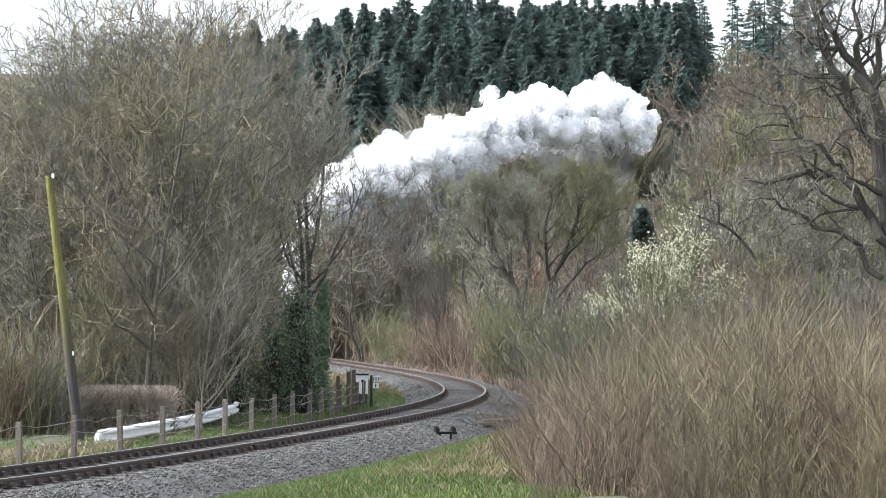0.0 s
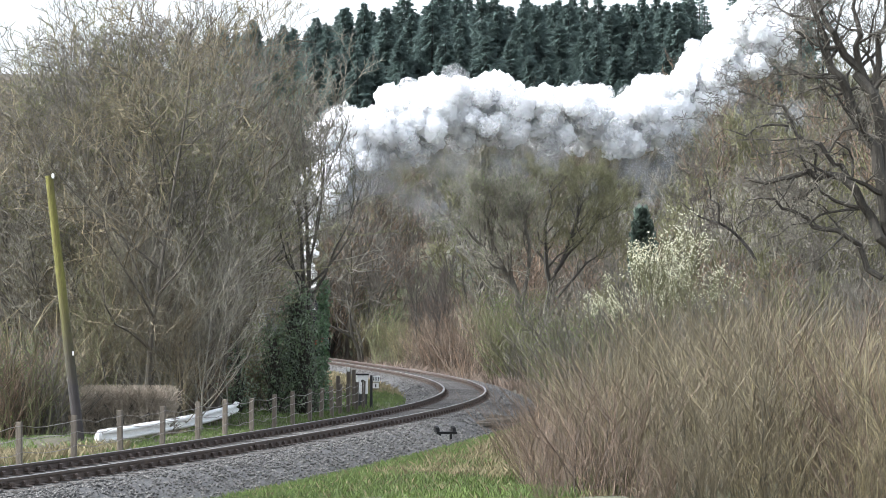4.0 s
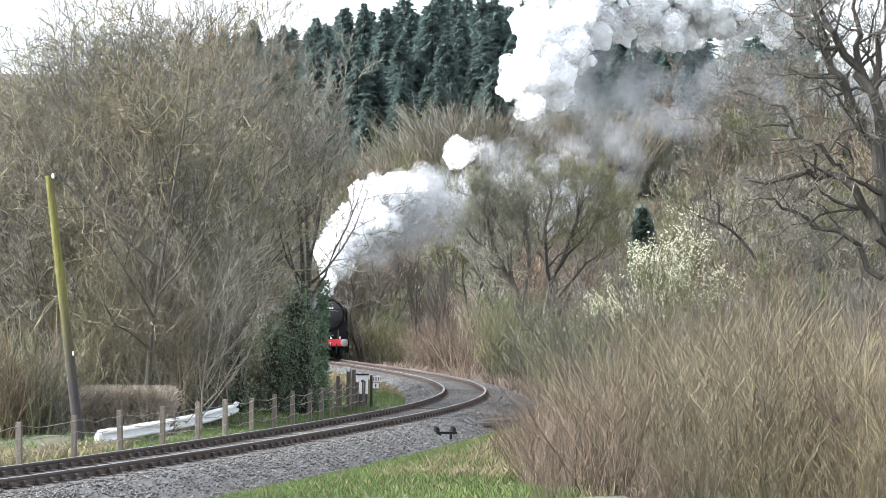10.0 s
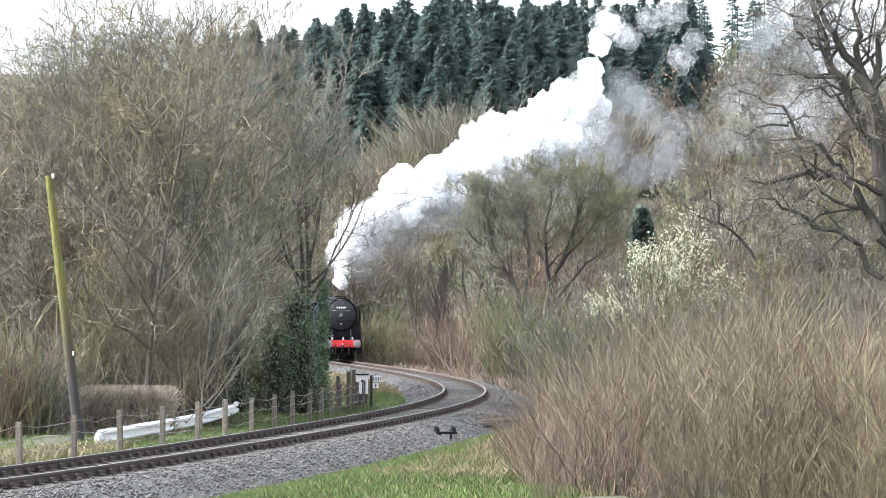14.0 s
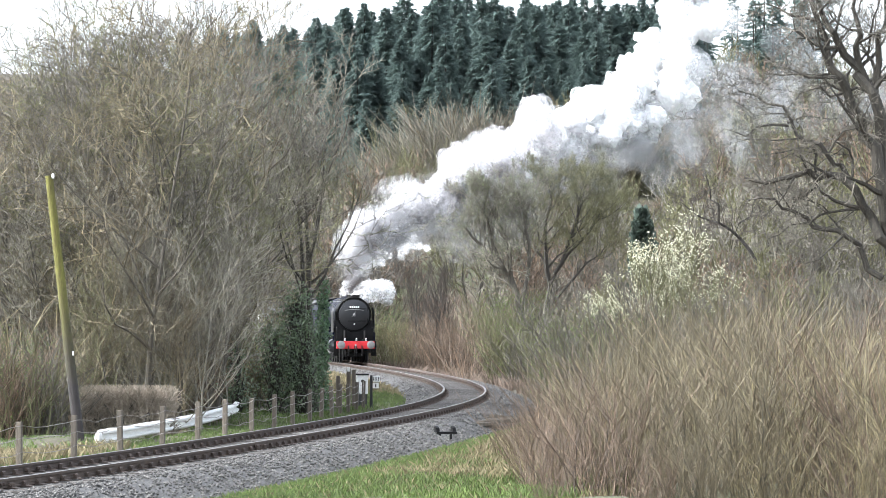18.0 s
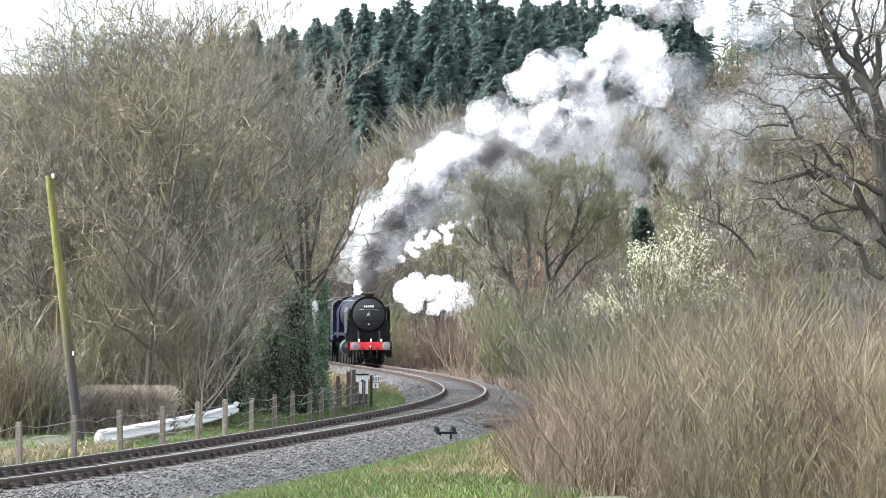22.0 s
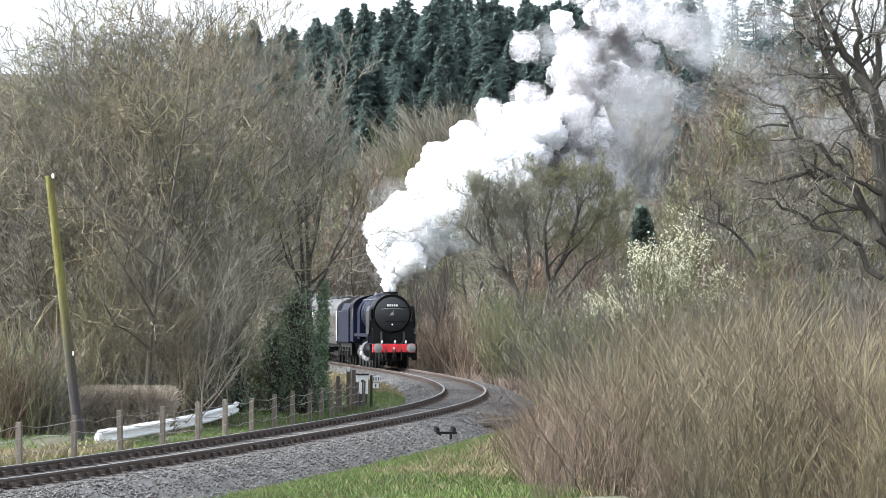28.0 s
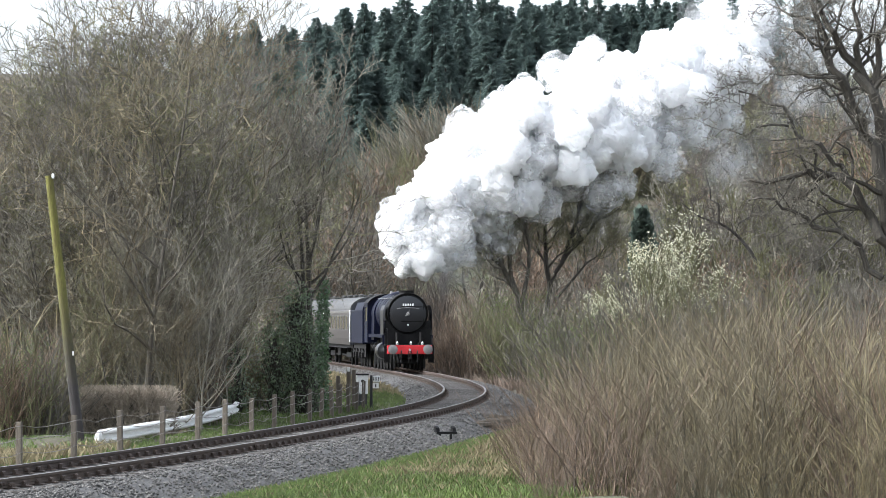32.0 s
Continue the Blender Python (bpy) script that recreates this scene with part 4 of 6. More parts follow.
def build_tender():
    T = thing("tender", "dark blue tender heaped with coal behind the locomotive", "tender")
    part("tank", Buf().box(-8.0, -0.6, -1.32, 1.32, 1.25, 3.05, 0.05), BLUE, T)
    part("coping", Buf().prism([(-1.32, 3.05), (-1.28, 3.05), (-1.12, 3.45), (-1.16, 3.46)], -5.5, -0.6).prism([(1.28, 3.05), (1.32, 3.05), (1.16, 3.46), (1.12, 3.45)], -5.5, -0.6), BLUE, T)
    c = Buf()
    rng = random.Random(4)
    for _ in range(160):
        x, y = rng.uniform(-5.4, -0.8), rng.uniform(-1.0, 1.0)
        z = 3.1 + 0.45 * (1 - abs(y)) * math.sin((x + 5.6) / 5 * math.pi) ** 0.5 + rng.uniform(-0.1, 0.08)
        r = rng.uniform(0.1, 0.2)
        c.lathe([(-r, r * 0.5), (-r * 0.2, r), (r * 0.6, r * 0.8), (r, 0.01)], "z", (x, y, z), 5)
    c.smooth = False
    part("coal_heap", c, COAL, T, "heap of black coal")
    part("tender_frame", Buf().box(-8.1, -0.4, -1.15, -1.1, 0.55, 1.25, 0.02).box(-8.1, -0.4, 1.1, 1.15, 0.55, 1.25, 0.02).box(-8.1, -0.4, -0.9, 0.9, 0.9, 1.25), SOOT, T)
    for sg in (-1, 1):
        for x in (-1.6, -3.2, -5.3, -6.9):
            wheel(T, x, sg * 0.75, 0.63, 10, 0.11)
            part("axlebox", Buf().box(x - 0.16, x + 0.16, sg * 1.2 - 0.09, sg * 1.2 + 0.09, 0.48, 0.8, 0.02), SOOT, T)
            part("leaf_spring", Buf().box(x - 0.5, x + 0.5, sg * 1.2 - 0.05, sg * 1.2 + 0.05, 0.84, 0.9).box(x - 0.34, x + 0.34, sg * 1.2 - 0.05, sg * 1.2 + 0.05, 0.9, 0.95).box(x - 0.18, x + 0.18, sg * 1.2 - 0.05, sg * 1.2 + 0.05, 0.95, 1.0), SOOT, T)
    return T


def build_coach():
    C = thing("passenger_coach", "brown passenger coach with a grey roof and window row", "railway coach", group="coaches of the train")
    n = 19.4
    body = Buf()
    prof = [(-1.32, 1.15), (-1.37, 1.5), (-1.37, 2.1), (-1.34, 2.95), (-1.26, 3.12), (1.26, 3.12), (1.34, 2.95), (1.37, 2.1), (1.37, 1.5), (1.32, 1.15)]
    body.prism(prof, -n + 0.25, -0.25)
    part("body", body, COACH, C)
    arch = [(1.30 * math.sin(a), 3.09 + 0.74 * math.cos(a)) for a in [radians(v) for v in range(-90, 91, 9)]]
    roof = part("roof", Buf().prism(arch, -n + 0.2, -0.2), ROOF, C, "weathered grey arched roof")
    for x in range(2, 19, 2):
        part("ventilator", Buf().lathe([(3.78, 0.13), (3.86, 0.13), (3.9, 0.17), (3.95, 0.16), (3.97, 0.02)], "z", (-x, 0.35 if x % 4 else -0.35, 0), 12), ROOF, roof)
    for x in (-0.22, -n + 0.22):
        e = [(1.26 * math.sin(a), 3.05 + 0.70 * math.cos(a)) for a in [radians(v) for v in range(-90, 91, 10)]]
        part("coach_end", Buf().prism([(-1.3, 1.15), (1.3, 1.15)] + list(reversed(e)), x - 0.03, x + 0.03), COACH_END, C, "dark slate coach end")
        sg = 1 if x > -1 else -1
        part("gangway", Buf().box(min(x, x + sg * 0.3), max(x, x + sg * 0.3), -0.5, 0.5, 1.2, 3.3, 0.03), SOOT, C)
        for y in (-0.865, 0.865):
            part("buffer", Buf().lathe([(0, 0.14), (sg * 0.3, 0.1), (sg * 0.3, 0.2), (sg * 0.34, 0.2)], "x", (x, y, 1.07), 16), SOOT, C)
        # white strip added for the bright line along each coach corner
        for y in (-1.33, 1.33):
            part("corner_strip", Buf().box(x - 0.05, x + 0.05, y - 0.03, y + 0.03, 1.3, 3.05, 0.01), LAMP_WHITE, C, "white strip for the bright line along the coach corner")
    for sg in (-1, 1):
        for k in range(9):
            x = -1.9 - k * 1.95
            w = part("window", Buf().box(x - 0.62, x + 0.62, sg * 1.365 - 0.012, sg * 1.365 + 0.012, 1.98, 2.78, 0.006), CREAM, C, "window in a pale frame")
            part("pane", Buf().box(x - 0.57, x + 0.57, sg * 1.372 - 0.012, sg * 1.372 + 0.012, 2.03, 2.73), GLASS, w)
        part("lining_strip", Buf().box(-n + 0.3, -0.3, sg * 1.335 - 0.012, sg * 1.335 + 0.012, 2.93, 3.02), CREAM, C, "cream lining along the eaves")
        part("footboard", Buf().box(-n + 1, -1, sg * 1.32 - 0.12, sg * 1.32 + 0.12, 0.95, 1.0, 0.01), SOOT, C)
        part("truss", Buf().box(-n + 6, -6, sg * 1.0 - 0.04, sg * 1.0 + 0.04, 0.5, 0.6).box(-n + 5, -n + 5.2, sg - 0.04, sg + 0.04, 0.55, 1.1).box(-5.2, -5, sg - 0.04, sg + 0.04, 0.55, 1.1), SOOT, C)
        for bx in (-2.6, -5.0, -n + 5.0, -n + 2.6):
            wheel(C, bx, sg * 0.75, 0.46, 8, 0.1)
    for bx in (-3.8, -n + 3.8):
        part("bogie", Buf().box(bx - 1.7, bx + 1.7, -1.08, -0.98, 0.42, 0.72, 0.03).box(bx - 1.7, bx + 1.7, 0.98, 1.08, 0.42, 0.72, 0.03).box(bx - 0.2, bx + 0.2, -1.0, 1.0, 0.5, 0.75, 0.03), SOOT, C)
    part("underframe", Buf().box(-n + 0.3, -0.3, -1.15, 1.15, 0.95, 1.15), SOOT, C)
    part("battery_box", Buf().box(-11, -9, -1.15, 1.15, 0.5, 0.95, 0.02), SOOT, C)
    return C


loco = build_loco()
tender = build_tender()
coach = build_coach()
coach_wheels = [w for w in WHEELS if w[0].parent is coach]
coaches = [coach]
for _ in range(2):
    c2 = copy_thing(coach, Matrix())
    coaches.append(c2)
    twins = sorted((o for o in c2.children if o.name.startswith("wheel")), key=lambda o: (o.location.x, o.location.y))
    firsts = sorted((w for w in coach_wheels), key=lambda w: (w[1], w[2]))
    for o, w in zip(twins, firsts):
        WHEELS.append((o, w[1], w[2], w[3]))


# ---- steam and smoke: rigid billows that rise from the chimney, spread and drift ----
def billow(seed, size, fine):
    """A lumpy, cauliflower-like cloud."""
    b = Buf()
    bm = bmesh.new()
    bmesh.ops.create_icosphere(bm, subdivisions=fine, radius=size)
    o = Vector((seed * 3.1, seed * 1.7, 0))
    for v in bm.verts:
        n = v.co.normalized()
        v.co *= 0.92 + 0.35 * noise.noise(n * 1.6 + o) + 0.42 * abs(noise.noise(n * 3.2 + o)) + 0.22 * abs(noise.noise(n * 6.5 + o))
    b.v = [tuple(v.co) for v in bm.verts]
    b.f = [tuple(v.index for v in f.verts) for f in bm.faces]
    bm.free()
    b.smooth = True
    return b


def soft_puff(seed, size, skins=(1.0, 0.74, 0.48)):
    """A thin puff: lumpy skins one inside the other, so that it fades towards its edge."""
    b = Buf()
    for i, k in enumerate(skins):
        c = billow(seed + 40 * i, size * k, 3 if i == 0 else 2)
        b.add(c.v, c.f)
    b.smooth = True
    return b


def billow_kinds():
    kinds = {}
    kinds["steam"] = [billow(300 + i, 0.62, 4).mesh("steam_billow", THICK_STEAM) for i in range(7)]
    kinds["grey"] = [billow(340 + i, 0.62, 4).mesh("steam_billow", GREY_STEAM) for i in range(5)]
    kinds["fluff"] = [soft_puff(360 + i, 0.85, (1.0, 0.86, 0.72, 0.56)).mesh("steam_puff", FLUFF) for i in range(6)]
    kinds["grey_fluff"] = [soft_puff(370 + i, 0.85, (1.0, 0.86, 0.72, 0.56)).mesh("steam_puff", GREY_FLUFF) for i in range(6)]
    kinds["wisp"] = [soft_puff(310 + i, 0.95).mesh("steam_wisp", STEAM) for i in range(5)]
    kinds["smoke"] = [soft_puff(320 + i, 1.25).mesh("smoke_wisp", SMOKE) for i in range(5)]
    kinds["dark"] = [soft_puff(330 + i, 0.8).mesh("smoke_wisp", DARK_SMOKE) for i in range(3)]
    return kinds


CHIMNEY = (-1.8, 0.0, 4.1)
# how the exhaust leaves the chimney, by the time at which it leaves: blast (m), climb (m/s), wind (m/s), spread, seconds until the wind takes it
WHEN = [-8, -5, -2.5, -0.5, 1, 2.5, 4, 5.2, 6.4, 6.9, 7.6, 9, 11, 13, 15, 17, 19, 21, 22.5, 24, 25.5, 27, 28.5, 30, 32]
RISE = [7.26, 7.46, 7.01, 7.41, 7.94, 8.47, 8.47, 7.41, 6.19, 3.01, 2.77, 2.87, 2.66, 2.56, 2.30, 2.50, 2.65, 2.53, 2.42, 2.41, 2.46, 2.51, 2.61, 2.58, 2.63]
CLIMB = [1.40, 1.62, 1.36, 1.84, 2.18, 2.41, 2.55, 1.89, 1.28, 1.86, 2.00, 2.03, 1.97, 2.05, 1.97, 2.10, 2.20, 2.34, 1.99, 2.00, 2.33, 2.17, 2.06, 1.99, 2.00]
WIND = [3.81, 3.83, 3.91, 3.84, 3.73, 3.65, 3.68, 3.93, 4.18, 3.42, 3.11, 3.07, 3.11, 3.08, 3.05, 2.91, 2.77, 2.65, 2.68, 2.94, 3.09, 3.05, 2.98, 2.85, 2.75]
SPREAD = [1.17, 1.18, 1.10, 1.17, 1.40, 1.54, 1.43, 1.29, 1.16, 0.50, 0.92, 0.92, 0.84, 0.83, 0.78, 0.74, 0.80, 1.14, 1.33, 1.34, 1.48, 1.70, 1.74, 1.65, 1.55]
TAKEN = [0.52, 0.51, 0.33, 0.45, 0.72, 1.06, 1.11, 0.51, 0.20, 0.61, 0.67, 0.78, 0.68, 0.66, 0.55, 0.81, 0.94, 0.82, 0.75, 0.39, 0.46, 0.63, 0.71, 0.66, 0.64]
LIFT_T, LIFT = [-8.0, 1.0, 3.0, 5.0, 6.4, 7.4, 7.7, 12.0, 13.5, 25.0, 25.4, 27.0], [8.2, 8.0, 6.0, 3.2, 1.5, 2.5, 5.5, 6.4, 3.8, 3.4, 7.0, 7.5]
THINS_T, THINS = [6.4, 6.6, 7.5, 7.6, 12.0, 13.5, 15.0, 21.0, 23.0, 24.5, 25.3], [0, 0.2, 0.2, 0.05, 0.05, 0.2, 0.35, 0.35, 0.3, 0.15, 0]
# when, then billows, fluffy puffs, wisps, smoke and dark puffs each second
COUNTS = [(-9.0, 42, 12, 0, 14, 0), (6.15, 42, 14, 1, 16, 0), (6.3, 0, 3, 10, 26, 0), (7.4, 0, 2, 10, 28, 0), (7.6, 34, 12, 3, 9, 0), (11.0, 30, 12, 4, 8, 0), (12.5, 14, 15, 6, 9, 0), (14.0, 3, 13, 9, 10, 1),
          (17.0, 1, 10, 9, 10, 7), (19.0, 0, 9, 9, 11, 12), (21.0, 0, 10, 9, 11, 13), (22.3, 6, 13, 7, 10, 13), (24.0, 18, 15, 5, 8, 12), (25.0, 34, 18, 3, 6, 6), (25.6, 66, 20, 1, 4, 0), (28.0, 80, 22, 0, 3, 0), (32.0, 80, 22, 0, 3, 0)]
_CT = [r[0] for r in COUNTS]


def count(t, k):
    return float(np.interp(t, _CT, [r[k] for r in COUNTS]))


LEAKS = {"low": ((-3.0, 0.3, 3.75), 0.35, 0.05, 1.7, 0.42), "cock": ((-2.4, -1.25, 0.75), 0.0, 0.05, 0.3, 0.15), "valve": ((-8.9, 0.0, 4.0), 0.9, 1.1, 2.4, 0.3)}


def leak_place(te, t, way, which):
    """A puff from the safety valve or the cylinder cocks."""
    source, rise, climb, wind, grow = LEAKS[which]
    a = t - te
    o = rolled(te, 3.0, 10.0) @ Vector(source)
    r = 0.1 + min(grow * a, 1.6)
    return Vector((o.x + wind * (a - 0.3 * (1 - math.exp(-a / 0.3))) + way[0] * r, o.y - 0.3 * a + way[1] * r + (9.0 * max(0.0, a - 1.8) ** 2 if which != "cock" else 0.0), o.z + rise * min(a, 1) + climb * min(a, 4) + way[2] * r))


def exhaust_place(te, t, way):
    """Where a puff that left the chimney at te is at t; way holds its own random spread."""
    a = max(t - te, 0.0)
    o = rolled(te, 3.0, 10.0) @ Vector(CHIMNEY)
    rise, climb, wind, grow, taken = (float(np.interp(te, WHEN, v)) for v in (RISE, CLIMB, WIND, SPREAD, TAKEN))
    dx = wind * (a - taken * (1 - math.exp(-a / taken)))
    dz = rise * (1 - math.exp(-a / 0.7)) + climb * 8.0 * (1 - math.exp(-a / 8.0)) + way[4] * max(0.0, a - float(np.interp(te, LIFT_T, LIFT))) ** 2
    r = 0.08 + grow * 2.4 * (1 - math.exp(-a / 1.3)) + float(np.interp(te, THINS_T, THINS)) * max(0.0, a - 2.2) ** 1.3
    return Vector((o.x + dx + way[0] * r, o.y + way[1] * r + float(np.interp(te, [26.0, 28.5], [0.1, -0.55])) * dx, o.z + dz + way[2] * r - (0.25 if te < 25.3 else 0.6) * min(a, 1.5) - way[3] * min(a, 4)))


PUFFS = []


def make_steam():
    rng = random.Random(77)
    kinds = billow_kinds()
    due = {"steam": 0.0, "fluff": 0.0, "wisp": 0.0, "smoke": 0.0, "dark": 0.0}
    label = {"steam": "thick white billow of exhaust steam", "fluff": "soft-edged white puff of exhaust steam", "wisp": "thin white wisp of steam", "smoke": "thin grey wisp of smoke", "dark": "dark grey wisp of chimney smoke"}
    t = -8.0
    plume = None
    while t < 32.0:
        if plume is None or t > plume[1] + 3.2:
            o = rolled(t, 3.0, 10.0) @ Vector(CHIMNEY)
            thick = count(t + 1.6, 1) > 18
            plume = (thing("exhaust_plume", "thick white billowing exhaust steam drifting from the chimney" if thick else "thin white steam and grey smoke drifting from the chimney", "steam", Matrix.Translation(o), "exhaust of the locomotive"), t, o)
        for k, kind in enumerate(("steam", "fluff", "wisp", "smoke", "dark"), 1):
            due[kind] += count(t, k) * 0.05 * (0.7 if t < -4 else 1.0)
            while due[kind] >= 1:
                due[kind] -= 1
                d = Vector((rng.gauss(0, 1), rng.gauss(0, 1), rng.gauss(0, 1))).normalized() * rng.random() ** 0.4
                d = d * {"steam": 0.78, "fluff": 0.98, "wisp": 1.1, "smoke": 1.1, "dark": 0.4}[kind]
                if kind == "dark":
                    d = Vector((d.x * 0.7, -0.7 - abs(d.y), d.z * 0.7 - 0.35))
                drop = {"steam": 0, "fluff": 0, "wisp": 0.1, "smoke": 1.8 if t < 6.5 else 0.8, "dark": 0.0}[kind]
                ob = part({"steam": "billow", "fluff": "puff", "wisp": "steam_wisp"}.get(kind, "smoke_wisp"), rng.choice(kinds[{"steam": "grey", "fluff": "grey_fluff"}.get(kind, kind) if 12.5 < t < 25.0 else kind]), None, plume[0], label[kind])
                tagged(ob, kind="stuff")
                if kind == "steam":
                    size = (1.4 if t < 12.5 else 1.05 if t < 25 else 1.4) * (rng.uniform(0.75, 1.15) if rng.random() < 0.72 else rng.uniform(0.3, 0.42))
                else:
                    size = {"fluff": rng.uniform(0.75, 1.25), "dark": rng.uniform(0.6, 0.85)}.get(kind, rng.uniform(0.75, 1.08))
                ob.scale = (size, size, size)
                te = t + rng.uniform(0, 0.05)
                te += 0.1 if te % 1.0 < 0.1 else 0.0
                PUFFS.append((ob, plume[2], te, (d.x, d.y, d.z, drop * rng.uniform(0.3, 1.2), (0.3 if kind == "wisp" else 0.05 if kind == "smoke" else 0.8 if 13 < t < 22 else 1.3) * rng.uniform(0.6, 1.4)), rng.uniform(-40, 40), kind, {"steam": 0.5 if size > 0.7 else 0.0, "fluff": 0.45, "wisp": 0.3, "smoke": 0.5}.get(kind, 0.0)))
        if t > -0.5 and (t < 6.2 or 7.6 < t < 14.0 or t > 24.6):
            for _ in range(2 if t < 25 else 3):
                d = Vector((rng.gauss(0, 1), rng.gauss(0, 1), rng.gauss(0, 1))).normalized() * rng.random() ** 0.5 * 0.7
                ob = tagged(part("billow", rng.choice(kinds["steam"]), None, plume[0], "small white billow of fresh steam"), kind="stuff")
                size = rng.uniform(0.32, 0.5)
                ob.scale = (size, size, size)
                PUFFS.append((ob, plume[2], t + rng.uniform(0, 0.05), (d.x, d.y, d.z, 0.0, 1.0), rng.uniform(-40, 40), "steam", 0.0))
        t += 0.05
    for which, t0, t1, n, size in (("low", 16.3, 20.4, 62, 0.5), ("cock", 26.6, 28.4, 8, 0.3), ("valve", 15.5, 26.0, 120, 0.28)):
        o = rolled(t0, 3.0, 10.0) @ Vector(LEAKS[which][0])
        cloud = thing("steam_leak", {"low": "low white steam cloud drifting beside the boiler", "cock": "small white steam jet at the cylinder cocks", "valve": "small white steam feather from the safety valves"}[which], "steam", Matrix.Translation(o))
        for i in range(n):
            d = Vector((rng.gauss(0, 1), rng.gauss(0, 1), rng.gauss(0, 1))).normalized() * rng.random() ** 0.4
            ob = part("puff", rng.choice(kinds["wisp" if which == "cock" else "fluff"]), None, cloud)
            tagged(ob, kind="stuff")
            ob.scale = (size, size, size)
            PUFFS.append((ob, o, t0 + (t1 - t0) * i / n, (d.x, d.y, d.z, 0.0), rng.uniform(-40, 40), which, 0.0))


make_steam()


def puff_rows(te, way, turn, kind, late):
    """A puff rides unseen in the train until it forms, then follows the exhaust."""
    rows = []
    first = te
    if te > 0.15:
        first = math.ceil((te + late) * FPS) / FPS
        for t in np.arange(0.0, first - 1.0, 2.0).tolist() + [first]:
            rows.append((t, rolled(t, 44.7, 56.5) @ pose(-50.7, 0, 2.5)))
        first += 1.0 / FPS
    ages = [0.06, 0.15, 0.35, 0.65, 1.0, 1.5, 2.2, 3.0, 4.0, 5.5, 7.5, 10.0, 14.0, 20.0, 27.0, 40.0]
    times = [max(first, 0.0)] + [te + a for a in ages if te + a > max(first, 0.0) + 0.06]
    for t in [x for x in times if x < 31.95] + [32.0]:
        a = max(t - te, 0.02)
        rows.append((t, Matrix.Translation(leak_place(te, t, way, kind) if kind in LEAKS else exhaust_place(te, t, way)) @ pose(0, 0, 0, turn * min(a, 8) * 0.6, turn * min(a, 8), 10 * turn)))
    return rows if first < 31.9 else rows[:-2] + [(32.0, rolled(32.0, 44.7, 56.5) @ pose(-50.7, 0, 2.5))]


def motions():
    ticks = [i * 0.25 for i in range(129)]
    walk(loco, [(t, rolled(t, 3.0, 10.0)) for t in ticks[::2]])
    for ob, start, f, b in [(tender, 12.7, 1.6, 6.9)] + [(c, 21.2 + 19.7 * i, 3.8, 15.6) for i, c in enumerate(coaches)]:
        rows = []
        for t in ticks[::2]:
            m = rolled(t, start + f, start + b)
            rows.append((t, m @ pose(-start, 0, 0)))
        walk(ob, rows)
    for w, x, y, r in WHEELS:
        walk(w, [(t, pose(x, y, r, 0, math.degrees((run(0) - run(t)) / r), 0)) for t in ticks])
    for rod, sg in RODS:
        rows = []
        for t in ticks:
            a = (run(0) - run(t)) / 0.94 + (math.pi / 2 if sg > 0 else 0)
            rows.append((t, pose(-7.33 + 0.33 * math.sin(a), sg * 0.93, 0.94 + 0.33 * math.cos(a))))
        walk(rod, rows)
    for ob, base, te, way, turn, kind, late in PUFFS:
        back = Matrix.Translation(-base)
        walk(ob, [(t, back @ m) for t, m in puff_rows(te, way, turn, kind, late)])


